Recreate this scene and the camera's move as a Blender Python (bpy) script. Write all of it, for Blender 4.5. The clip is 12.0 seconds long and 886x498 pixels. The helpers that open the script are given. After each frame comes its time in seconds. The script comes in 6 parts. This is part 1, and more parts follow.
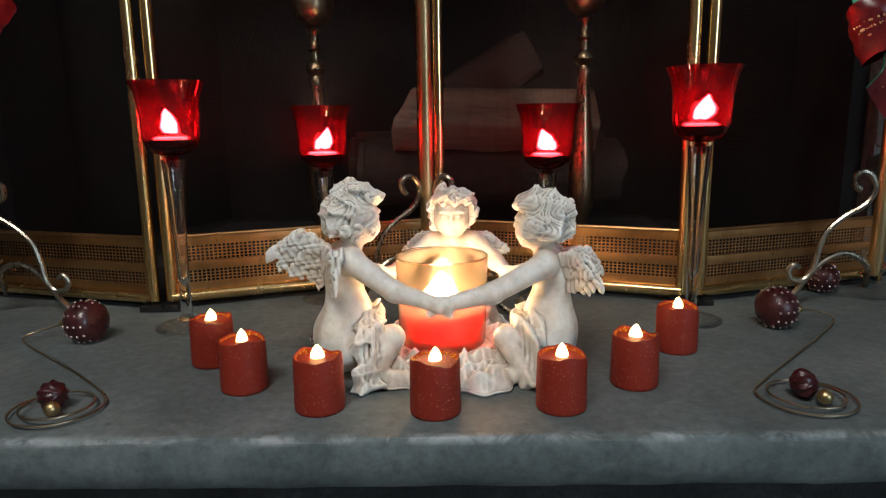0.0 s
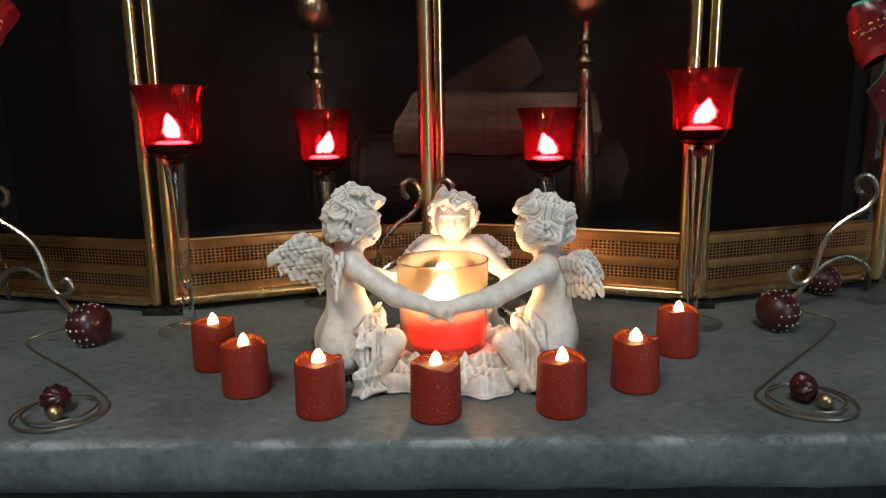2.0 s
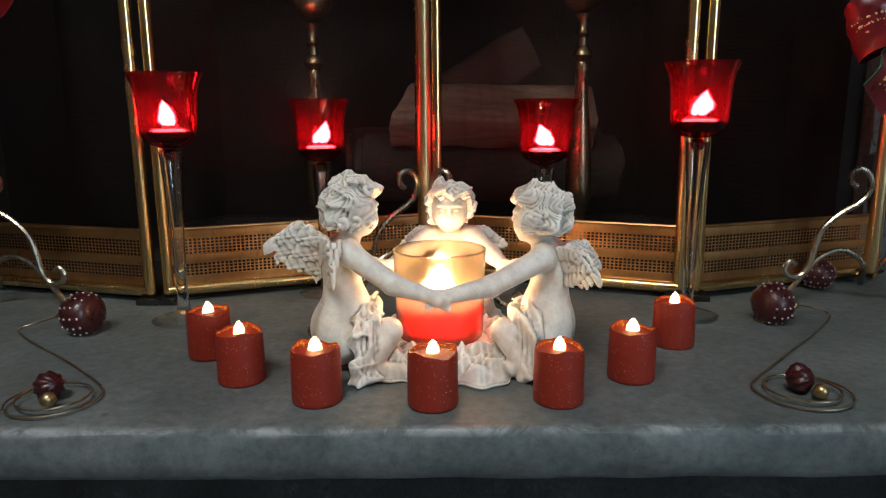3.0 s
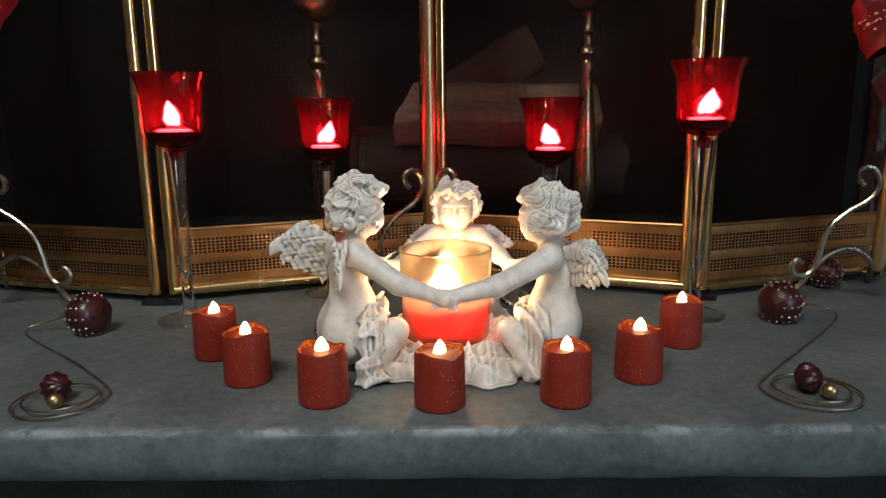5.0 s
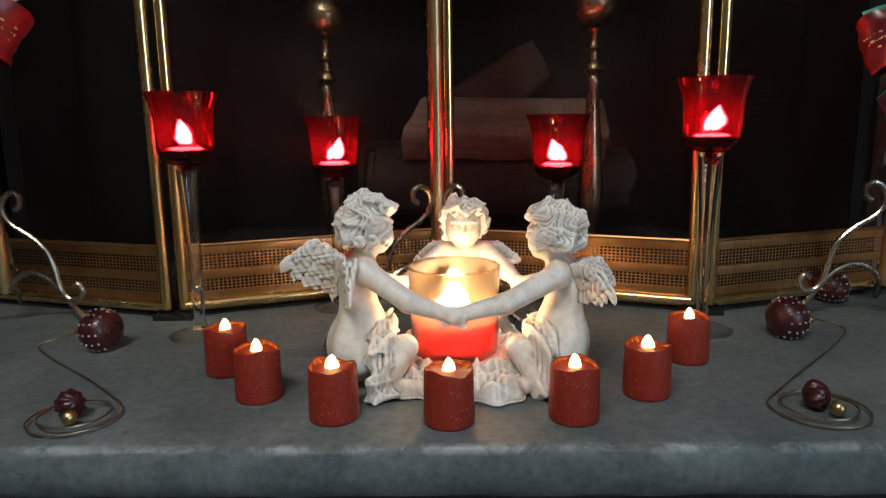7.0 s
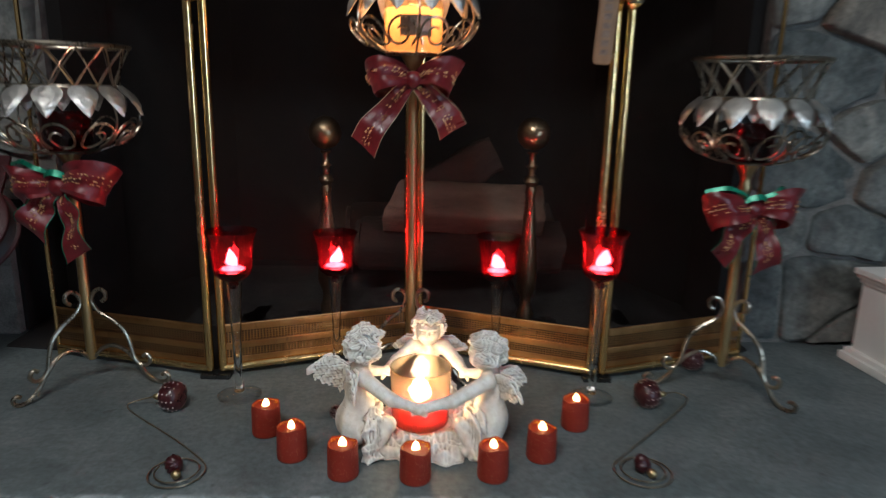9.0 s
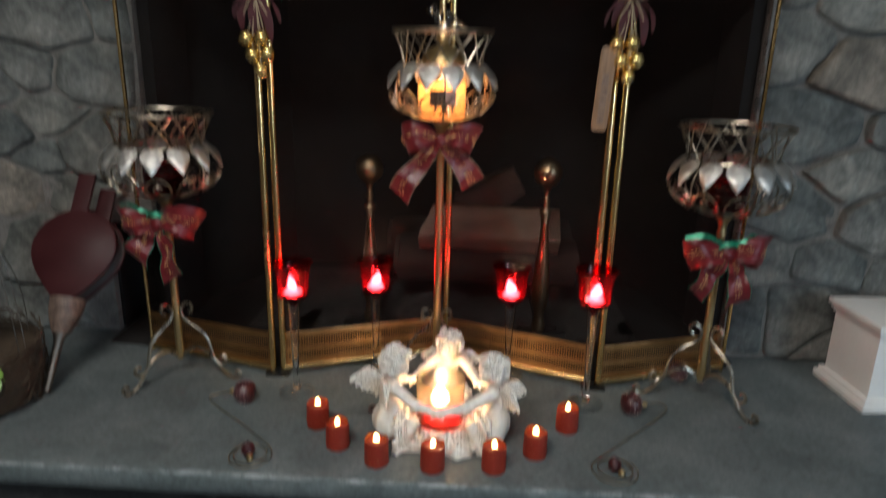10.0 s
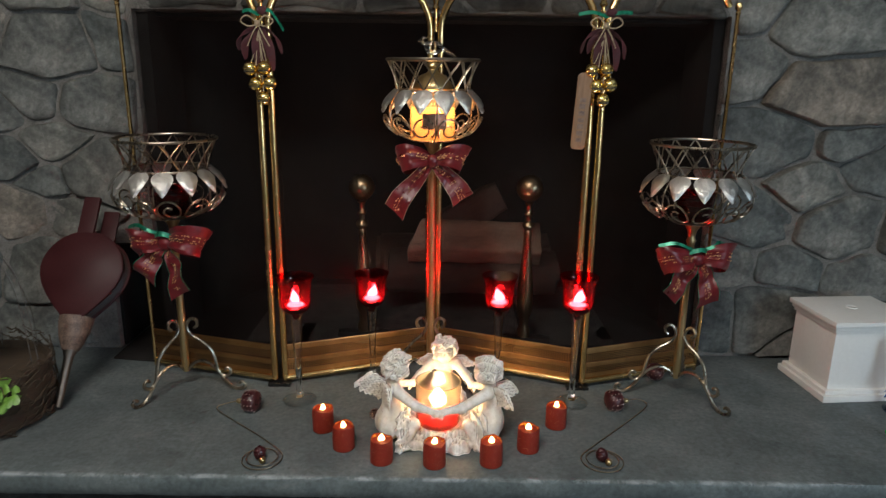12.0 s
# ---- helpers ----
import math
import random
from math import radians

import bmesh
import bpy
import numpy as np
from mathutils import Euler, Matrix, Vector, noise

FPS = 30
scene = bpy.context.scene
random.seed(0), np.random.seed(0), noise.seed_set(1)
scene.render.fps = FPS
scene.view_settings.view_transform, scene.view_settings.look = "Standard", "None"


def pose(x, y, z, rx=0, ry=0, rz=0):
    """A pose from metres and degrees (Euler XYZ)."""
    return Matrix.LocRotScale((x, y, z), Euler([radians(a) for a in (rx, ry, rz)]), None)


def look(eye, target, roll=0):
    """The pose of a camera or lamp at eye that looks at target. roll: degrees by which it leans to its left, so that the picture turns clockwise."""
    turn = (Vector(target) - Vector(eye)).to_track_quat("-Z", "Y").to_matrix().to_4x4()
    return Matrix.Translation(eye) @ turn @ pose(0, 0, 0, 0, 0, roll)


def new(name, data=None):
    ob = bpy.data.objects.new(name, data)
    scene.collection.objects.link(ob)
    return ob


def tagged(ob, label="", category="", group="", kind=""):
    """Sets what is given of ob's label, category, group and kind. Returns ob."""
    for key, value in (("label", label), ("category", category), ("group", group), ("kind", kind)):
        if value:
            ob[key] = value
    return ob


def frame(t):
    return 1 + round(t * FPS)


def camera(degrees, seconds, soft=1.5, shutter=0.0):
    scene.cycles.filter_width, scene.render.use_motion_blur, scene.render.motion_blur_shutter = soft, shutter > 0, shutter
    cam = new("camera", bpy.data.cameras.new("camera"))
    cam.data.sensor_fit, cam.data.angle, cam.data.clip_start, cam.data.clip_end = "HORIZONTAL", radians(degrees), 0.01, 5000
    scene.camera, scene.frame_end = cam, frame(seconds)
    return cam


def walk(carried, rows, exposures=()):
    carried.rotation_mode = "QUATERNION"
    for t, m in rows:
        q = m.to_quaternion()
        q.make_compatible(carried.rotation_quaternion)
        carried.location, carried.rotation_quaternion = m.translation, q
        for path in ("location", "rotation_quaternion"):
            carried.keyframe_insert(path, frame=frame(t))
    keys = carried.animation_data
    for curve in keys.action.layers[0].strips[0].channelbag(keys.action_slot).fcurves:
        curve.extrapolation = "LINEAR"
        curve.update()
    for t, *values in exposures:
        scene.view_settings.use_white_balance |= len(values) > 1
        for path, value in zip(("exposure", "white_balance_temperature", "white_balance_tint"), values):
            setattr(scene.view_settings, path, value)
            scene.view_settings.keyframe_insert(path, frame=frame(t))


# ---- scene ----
cam = camera(66.8, 12.0, soft=1.15, shutter=0.9)
PATH = [
    (0, (0.031, 0.038, 0.244), (0.012, 2.001, -0.139), -0.8),
    (0.5, (0.031, 0.037, 0.244), (0.008, 1.999, -0.145), -0.8),
    (1, (0.034, 0.037, 0.245), (0.018, 2.001, -0.131), -0.8),
    (1.5, (0.033, 0.039, 0.243), (0.02, 2.004, -0.13), -0.8),
    (2, (0.033, 0.036, 0.246), (0.006, 2.0, -0.13), -0.9),
    (2.5, (0.032, 0.036, 0.239), (0.021, 1.998, -0.149), -0.9),
    (3, (0.029, 0.037, 0.239), (0.022, 1.999, -0.148), -0.4),
    (5, (0.026, 0.039, 0.24), (0.01, 2.0, -0.152), -0.6),
    (5.5, (0.026, 0.039, 0.237), (0.022, 2.002, -0.147), -0.3),
    (6, (0.024, 0.036, 0.239), (-0.008, 2.001, -0.132), -0.6),
    (6.5, (0.023, 0.038, 0.241), (-0.012, 2.004, -0.124), -0.8),
    (6.7, (0.024, 0.039, 0.243), (-0.005, 2.006, -0.119), -0.7),
    (8.3, (0.017, -0.1, 0.363), (-0.075, 1.829, -0.16), -1.8),
    (8.5, (0.011, -0.136, 0.407), (-0.065, 1.774, -0.183), -1.5),
    (8.7, (0.015, -0.177, 0.471), (-0.061, 1.741, -0.087), -1.0),
    (9, (0.024, -0.25, 0.528), (0.083, 1.691, 0.049), 1.3),
    (9.2, (0.034, -0.301, 0.551), (0.064, 1.609, -0.044), 0.2),
    (9.5, (0.068, -0.362, 0.629), (0.064, 1.538, 0.003), 0.1),
    (9.7, (0.074, -0.407, 0.663), (0.025, 1.499, 0.059), 1.2),
    (10, (0.072, -0.448, 0.704), (-0.013, 1.467, 0.135), 1.4),
    (10.2, (0.055, -0.468, 0.737), (0.062, 1.473, 0.257), 1.9),
    (10.5, (0.029, -0.543, 0.745), (-0.03, 1.408, 0.311), 2.1),
    (11, (0.03, -0.587, 0.721), (0.002, 1.339, 0.185), 0.7),
    (11.5, (0.029, -0.557, 0.72), (0.057, 1.381, 0.226), 0.9),
    (12, (0.028, -0.547, 0.72), (0.029, 1.385, 0.202), 0.8),
]
walk(cam, [(t, look(eye, target, roll)) for t, eye, target, roll in PATH], [(0, -0.12, 6500, 10), (6.5, -0.15, 6500, 10), (8.5, -0.30, 6050, 9), (9.2, -0.10, 6100, 9), (10.0, 0.0, 6500, 10), (12, 0.03, 6700, 11)])

# ---- world and light ----
world = bpy.data.worlds.new("world")
scene.world = world
world.use_nodes = True
wn = world.node_tree
sky = wn.nodes.new("ShaderNodeTexSky")
sky.sky_type, sky.sun_disc = "NISHITA", False
sky.sun_elevation, sky.sun_rotation = radians(25), radians(90)
wn.links.new(sky.outputs[0], wn.nodes["Background"].inputs[0])
wn.nodes["Background"].inputs[1].default_value = 0.05


def lamp(name, kind, m, energy, colour, size=0.1, size_y=None):
    data = bpy.data.lights.new(name, kind)
    data.energy, data.color = energy, colour
    if kind == "AREA":
        data.shape, data.size, data.size_y = "RECTANGLE", size, size_y or size
    else:
        data.shadow_soft_size = size
    ob = new(name, data)
    ob.matrix_world = m
    return ob


CEILING_POWER, WINDOW_POWER = 35.0, 44.0
lamp("ceiling_lamp_light", "AREA", look((-0.35, -0.75, 1.90), (-0.35, -0.70, 0)), CEILING_POWER, (1.0, 0.97, 0.92), 0.9, 0.5)
lamp("window_light", "AREA", look((2.12, -2.0, 0.80), (0.6, 0.5, 0.1)), WINDOW_POWER, (0.60, 0.81, 0.99), 1.0, 1.1)
lamp("jar_candle_light", "POINT", pose(0.003, 0.900, 0.640), 0.27, (1.0, 0.58, 0.25), 0.012)


# ---- materials ----
def nodes_of(name):
    m = bpy.data.materials.new(name)
    m.use_nodes = True
    return m, m.node_tree.nodes, m.node_tree.links, m.node_tree.nodes["Principled BSDF"]


def coords(n, l, scale=(1, 1, 1), source="Object"):
    tc, mp = n.new("ShaderNodeTexCoord"), n.new("ShaderNodeMapping")
    mp.inputs["Scale"].default_value = scale
    l.new(tc.outputs[source], mp.inputs[0])
    return mp.outputs[0]


def noise_tex(n, l, vec, scale, detail=6.0, rough=0.6, distort=0.0):
    t = n.new("ShaderNodeTexNoise")
    t.inputs["Scale"].default_value, t.inputs["Detail"].default_value = scale, detail
    t.inputs["Roughness"].default_value, t.inputs["Distortion"].default_value = rough, distort
    l.new(vec, t.inputs["Vector"])
    return t.outputs["Fac"]


def ramp(n, l, fac, *stops):
    r = n.new("ShaderNodeValToRGB")
    e = r.color_ramp.elements
    while len(e) < len(stops):
        e.new(0.5)
    for k, (p, c) in enumerate(stops):
        e[k].position = p
        e[k].color = (*c, 1) if isinstance(c, tuple) else (c, c, c, 1)
    l.new(fac, r.inputs[0])
    return r.outputs[0]


def mixed(n, l, fac, a, b, how="MIX"):
    x = n.new("ShaderNodeMix")
    x.data_type, x.blend_type = "RGBA", how
    for sock, v in ((x.inputs[0], fac), (x.inputs[6], a), (x.inputs[7], b)):
        if isinstance(v, (int, float)):
            sock.default_value = v if sock == x.inputs[0] else (v, v, v, 1)
        elif isinstance(v, tuple):
            sock.default_value = (*v, 1)
        else:
            l.new(v, sock)
    return x.outputs[2]


def bump(n, l, bsdf, height, strength, distance, under=None):
    b = n.new("ShaderNodeBump")
    b.inputs["Strength"].default_value, b.inputs["Distance"].default_value = strength, distance
    l.new(height, b.inputs["Height"])
    if under:
        l.new(under, b.inputs["Normal"])
    l.new(b.outputs[0], bsdf.inputs["Normal"])
    return b.outputs[0]


def surface(name, a, b, rough=0.6, metal=0.0, scale=30.0, fine=250.0, relief=0.0005, rough_var=0.15, stretch=(1, 1, 1), coat=0.0, sheen=0.0):
    """A plain worn surface: two tones at two scales, uneven gloss, fine relief."""
    m, n, l, p = nodes_of(name)
    v = coords(n, l, stretch)
    big, small = noise_tex(n, l, v, scale, 4, 0.6, 0.3), noise_tex(n, l, v, fine, 3, 0.6)
    mx = mixed(n, l, 0.35, big, small)
    l.new(ramp(n, l, mx, (0.33, a), (0.67, b)), p.inputs["Base Color"])
    l.new(ramp(n, l, big, (0.3, max(rough - rough_var, 0.02)), (0.7, min(rough + rough_var, 1.0))), p.inputs["Roughness"])
    p.inputs["Metallic"].default_value = metal
    p.inputs["Coat Weight"].default_value = coat
    p.inputs["Sheen Weight"].default_value = sheen
    bump(n, l, p, mx, 0.6, relief)
    return m


def stone_material(name, tones, scale, relief, rough=0.85, per_piece=0.5, worn_edge=None):
    m, n, l, p = nodes_of(name)
    v = coords(n, l)
    info = n.new("ShaderNodeObjectInfo")
    big = noise_tex(n, l, v, scale, 8, 0.62, 0.6)
    fine = noise_tex(n, l, v, scale * 14, 6, 0.7)
    spread = 0.14 if per_piece > 0.8 else 0.23
    base = ramp(n, l, big, (0.5 - spread, tones[0]), (0.5, tones[1]), (0.5 + spread, tones[2]))
    piece = ramp(n, l, info.outputs["Random"], (0.0, (0.55, 0.61, 0.62)), (0.30, (0.82, 0.88, 0.88)), (0.60, (1.0, 1.0, 0.97)), (0.90, (1.30, 1.28, 1.20)), (1.0, (1.42, 1.14, 0.95)))
    col = mixed(n, l, per_piece, base, mixed(n, l, 1.0, base, piece, "MULTIPLY"))
    mid = ramp(n, l, noise_tex(n, l, v, scale * 4.5, 5, 0.65, 0.8), (0.32, 0.70), (0.50, 1.0), (0.68, 1.28))
    col = mixed(n, l, 0.75 if per_piece > 0.8 else 0.3, col, mixed(n, l, 1.0, col, mid, "MULTIPLY"))
    speck = ramp(n, l, fine, (0.35, 0.66), (0.65, 1.25))
    col = mixed(n, l, 0.8, col, mixed(n, l, 1.0, col, speck, "MULTIPLY"))
    streak = ramp(n, l, noise_tex(n, l, v, scale * 0.7, 8, 0.75, 2.0), (0.56, 0.0), (0.72, 1.0))
    col = mixed(n, l, mixed(n, l, 0.22 if per_piece > 0.8 else (0.28 if per_piece == 0 else 0.0), (0.0, 0.0, 0.0), streak), col, (0.30, 0.30, 0.29))
    if worn_edge:
        # pale bruises along the slab's front arris, dark damp spots on its top
        sep = n.new("ShaderNodeSeparateXYZ")
        l.new(v, sep.inputs[0])
        band = n.new("ShaderNodeMapRange")
        band.inputs[1].default_value, band.inputs[2].default_value = worn_edge + 0.011, worn_edge + 0.003
        l.new(sep.outputs[1], band.inputs[0])
        height = n.new("ShaderNodeMapRange")
        height.inputs[1].default_value, height.inputs[2].default_value = -0.007, -0.0015
        l.new(sep.outputs[2], height.inputs[0])
        bruise = ramp(n, l, noise_tex(n, l, v, 16, 8, 0.72, 0.8), (0.46, 0.0), (0.60, 0.9))
        fac = mixed(n, l, 1.0, mixed(n, l, 1.0, band.outputs[0], height.outputs[0], "MULTIPLY"), bruise, "MULTIPLY")
        spots = ramp(n, l, noise_tex(n, l, v, 26, 3, 0.5), (0.70, 0.0), (0.74, 0.55))
        col = mixed(n, l, spots, col, (0.035, 0.038, 0.04))
        scratch = ramp(n, l, noise_tex(n, l, coords(n, l, (9, 60, 9)), 5, 6, 0.7, 1.5), (0.66, 0.0), (0.74, 0.35))
        col = mixed(n, l, scratch, col, (0.24, 0.26, 0.265))
        col = mixed(n, l, fac, col, (0.36, 0.39, 0.40))
    l.new(col, p.inputs["Base Color"])
    p.inputs["Roughness"].default_value = rough
    first = bump(n, l, p, big, 0.8, relief)
    bump(n, l, p, fine, 0.5, relief * 0.25, first)
    return m


def glass(name, colour, rough=0.02, ior=1.45):
    m, n, l, p = nodes_of(name)
    p.inputs["Base Color"].default_value = (*colour, 1)
    p.inputs["Transmission Weight"].default_value = 1.0
    p.inputs["IOR"].default_value = ior
    grime = noise_tex(n, l, coords(n, l), 35, 4)
    l.new(ramp(n, l, grime, (0.4, rough), (0.75, rough + 0.06)), p.inputs["Roughness"])
    return m


def tinted_glass(name, colour, body, through_share, haze=0.0):
    """Thin coloured glass: clear tint, a little milky body, a sharp gloss. haze: the share that is seen blurred through it."""
    m, n, l, p = nodes_of(name)
    out = n["Material Output"]
    tr, tl, gl = (n.new("ShaderNodeBsdf" + k) for k in ("Transparent", "Translucent", "Glossy"))
    tr.inputs[0].default_value, tl.inputs[0].default_value = (*colour, 1), (*body, 1)
    gl.inputs["Roughness"].default_value = 0.04
    a, b, lw = n.new("ShaderNodeMixShader"), n.new("ShaderNodeMixShader"), n.new("ShaderNodeLayerWeight")
    po, fz = n.new("ShaderNodeMath"), n.new("ShaderNodeMath")
    po.operation, po.inputs[1].default_value = "POWER", 4.0
    fz.operation, fz.inputs[1].default_value, fz.inputs[2].default_value = "MULTIPLY_ADD", 0.75, 0.035
    l.new(lw.outputs["Facing"], po.inputs[0]), l.new(po.outputs[0], fz.inputs[0])
    a.inputs[0].default_value = 1 - through_share
    clear = tr.outputs[0]
    if haze:
        blur, share = n.new("ShaderNodeBsdfRefraction"), n.new("ShaderNodeMixShader")
        blur.inputs["Color"].default_value = (*colour, 1)
        blur.inputs["Roughness"].default_value, blur.inputs["IOR"].default_value, share.inputs[0].default_value = 0.42, 1.12, haze
        l.new(tr.outputs[0], share.inputs[1]), l.new(blur.outputs[0], share.inputs[2])
        clear = share.outputs[0]
    l.new(clear, a.inputs[1]), l.new(tl.outputs[0], a.inputs[2])
    l.new(fz.outputs[0], b.inputs[0]), l.new(a.outputs[0], b.inputs[1]), l.new(gl.outputs[0], b.inputs[2])
    l.new(b.outputs[0], out.inputs[0])
    return m


def glow(name, colour, strength):
    m, n, l, p = nodes_of(name)
    p.inputs["Base Color"].default_value = (*colour, 1)
    p.inputs["Emission Color"].default_value = (*colour, 1)
    p.inputs["Emission Strength"].default_value = strength
    return m


def brass_material(name, a, b, rough, tarnish=0.35, beaten=0.0):
    m, n, l, p = nodes_of(name)
    v = coords(n, l, (1, 1, 0.35))
    big, fine = noise_tex(n, l, v, 14, 6, 0.65, 0.8), noise_tex(n, l, v, 260, 3)
    col = ramp(n, l, big, (0.35, a), (0.65, b))
    spot = ramp(n, l, noise_tex(n, l, v, 70, 5, 0.7), (0.58, 0.0), (0.72, tarnish))
    l.new(mixed(n, l, spot, col, (0.10, 0.07, 0.035)), p.inputs["Base Color"])
    l.new(ramp(n, l, mixed(n, l, 0.4, big, fine), (0.3, rough), (0.75, rough + 0.16)), p.inputs["Roughness"])
    p.inputs["Metallic"].default_value = 1.0
    first = bump(n, l, p, big, 0.15, 0.0006)
    if beaten:
        bump(n, l, p, noise_tex(n, l, coords(n, l), 170, 3, 0.6, 1.2), 0.9, beaten, first)
    return m


def glitter_material(name, base, spark, density, gloss=0.4, cell=1400, shine=0.55):
    m, n, l, p = nodes_of(name)
    v = coords(n, l)
    vo = n.new("ShaderNodeTexVoronoi")
    vo.inputs["Scale"].default_value = cell
    l.new(v, vo.inputs["Vector"])
    big = noise_tex(n, l, v, 60, 4)
    patch = noise_tex(n, l, v, 45, 3)
    sep = n.new("ShaderNodeSeparateColor")
    l.new(vo.outputs["Color"], sep.inputs[0])
    near = ramp(n, l, vo.outputs["Distance"], (0.35, 1.0), (0.55, 0.0))
    pick = ramp(n, l, sep.outputs[0], (density, 0.0), (density + 0.02, 1.0))
    flake = mixed(n, l, 1.0, mixed(n, l, 1.0, pick, near, "MULTIPLY"), ramp(n, l, patch, (0.38, 0.45), (0.6, 1.0)), "MULTIPLY")
    tone = mixed(n, l, mixed(n, l, 0.5, big, 0.0), base, tuple(c * 0.55 for c in base))
    l.new(mixed(n, l, flake, tone, spark), p.inputs["Base Color"])
    l.new(mixed(n, l, shine, (0.0, 0.0, 0.0), flake), p.inputs["Metallic"])
    l.new(ramp(n, l, flake, (0.0, 0.55 if shine else 0.9), (1.0, 0.22 if shine else 0.8)), p.inputs["Roughness"])
    bump(n, l, p, sep.outputs[1], 0.5, 0.0008)
    p.inputs["Specular IOR Level"].default_value = gloss
    return m


def screen_mesh_material():
    """Woven black wire, one and a half millimetres a mesh: wire against holes."""
    m, n, l, p = nodes_of("woven_wire")
    v = coords(n, l, (1, 1, 1), "UV")
    sep = n.new("ShaderNodeSeparateXYZ")
    l.new(v, sep.inputs[0])
    waves = []
    for k in (0, 1):
        mu, si, ab = n.new("ShaderNodeMath"), n.new("ShaderNodeMath"), n.new("ShaderNodeMath")
        mu.operation, mu.inputs[1].default_value = "MULTIPLY", math.pi / 0.0016
        si.operation, ab.operation = "SINE", "ABSOLUTE"
        l.new(sep.outputs[k], mu.inputs[0]), l.new(mu.outputs[0], si.inputs[0]), l.new(si.outputs[0], ab.inputs[0])
        gt = n.new("ShaderNodeMath")
        gt.operation, gt.inputs[1].default_value = "GREATER_THAN", 0.23
        l.new(ab.outputs[0], gt.inputs[0])
        waves.append(gt.outputs[0])
    both = n.new("ShaderNodeMath")
    both.operation = "MULTIPLY"
    l.new(waves[0], both.inputs[0]), l.new(waves[1], both.inputs[1])
    p.inputs["Base Color"].default_value = (0.010, 0.0062, 0.0046, 1)
    p.inputs["Roughness"].default_value = 0.7
    p.inputs["Specular IOR Level"].default_value = 0.06
    hole, mx = n.new("ShaderNodeBsdfTransparent"), n.new("ShaderNodeMixShader")
    l.new(both.outputs[0], mx.inputs[0]), l.new(p.outputs[0], mx.inputs[1]), l.new(hole.outputs[0], mx.inputs[2])
    l.new(mx.outputs[0], n["Material Output"].inputs[0])
    return m


def statue_material():
    m, n, l, p = nodes_of("ivory_resin")
    v = coords(n, l)
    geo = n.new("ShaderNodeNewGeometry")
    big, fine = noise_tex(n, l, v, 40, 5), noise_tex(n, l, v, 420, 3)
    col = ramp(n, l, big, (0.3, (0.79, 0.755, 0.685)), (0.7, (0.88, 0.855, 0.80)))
    # brown antique finish in the creases, with the folds' shading painted into it
    wash_shade = ramp(n, l, geo.outputs["Pointiness"], (0.458, 1.0), (0.516, 0.0))
    stain = ramp(n, l, noise_tex(n, l, v, 90, 5, 0.7), (0.42, 0.0), (0.62, 0.42))
    col = mixed(n, l, stain, col, (0.50, 0.43, 0.33))
    col = mixed(n, l, mixed(n, l, 0.85, (0.0, 0.0, 0.0), wash_shade), col, (0.21, 0.165, 0.115))
    l.new(col, p.inputs["Base Color"])
    p.inputs["Roughness"].default_value = 0.42
    p.inputs["Subsurface Weight"].default_value = 0.15
    p.inputs["Subsurface Radius"].default_value = (0.006, 0.004, 0.0025)
    p.inputs["Subsurface Scale"].default_value = 1.0
    bump(n, l, p, fine, 0.2, 0.0006)
    return m


M_SLAB = stone_material("bluestone", ((0.064, 0.082, 0.083), (0.108, 0.130, 0.130), (0.158, 0.183, 0.181)), 7, 0.0022, 0.58, 0.0, 0.522)
M_STONE = stone_material("fieldstone", ((0.066, 0.070, 0.067), (0.130, 0.133, 0.125), (0.24, 0.236, 0.217)), 7, 0.012, 0.86, 0.9)
# the fieldstone again at under half its tone, for above the opening
M_LINTEL = stone_material("dark_fieldstone", ((0.026, 0.026, 0.024), (0.055, 0.054, 0.050), (0.11, 0.105, 0.096)), 7, 0.012, 0.86, 0.9)
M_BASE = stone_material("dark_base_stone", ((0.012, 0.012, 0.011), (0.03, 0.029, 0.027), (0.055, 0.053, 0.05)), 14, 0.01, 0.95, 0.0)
M_MORTAR = stone_material("mortar", ((0.10, 0.095, 0.086), (0.17, 0.160, 0.145), (0.23, 0.215, 0.195)), 22, 0.004, 0.95, 0.0)
# soot of the firebox; also blackens the added floor sheet and side recess
M_SOOT_DARK = stone_material("soot_and_dark_fill", ((0.0025, 0.0022, 0.002), (0.006, 0.005, 0.0043), (0.014, 0.011, 0.009)), 8, 0.003, 0.95, 0.4)
M_PLASTER = surface("wall_paint", (0.12, 0.112, 0.10), (0.15, 0.14, 0.128), 0.8, scale=3, relief=0.001)
M_CEILING = surface("ceiling_paint", (0.62, 0.61, 0.58), (0.66, 0.65, 0.62), 0.9, scale=3)
M_CARPET = surface("carpet", (0.10, 0.09, 0.08), (0.15, 0.14, 0.125), 0.95, scale=20, fine=400, relief=0.004)
M_BRASS = brass_material("polished_brass", (0.66, 0.42, 0.16), (0.84, 0.58, 0.27), 0.16)
M_PLATE = brass_material("kick_plate_brass", (0.40, 0.20, 0.078), (0.60, 0.325, 0.135), 0.27, 0.6)
M_GOLD = brass_material("gold_bell", (0.85, 0.58, 0.18), (0.95, 0.72, 0.30), 0.10, 0.1)
M_ANDIRON = brass_material("andiron_brass", (0.34, 0.24, 0.14), (0.48, 0.36, 0.22), 0.24, 0.5)
M_IRON = brass_material("antique_pewter_wire", (0.25, 0.21, 0.16), (0.44, 0.39, 0.31), 0.22, 0.6)
M_COLUMN = brass_material("aged_gold_column", (0.50, 0.36, 0.17), (0.66, 0.50, 0.27), 0.30, 0.45)
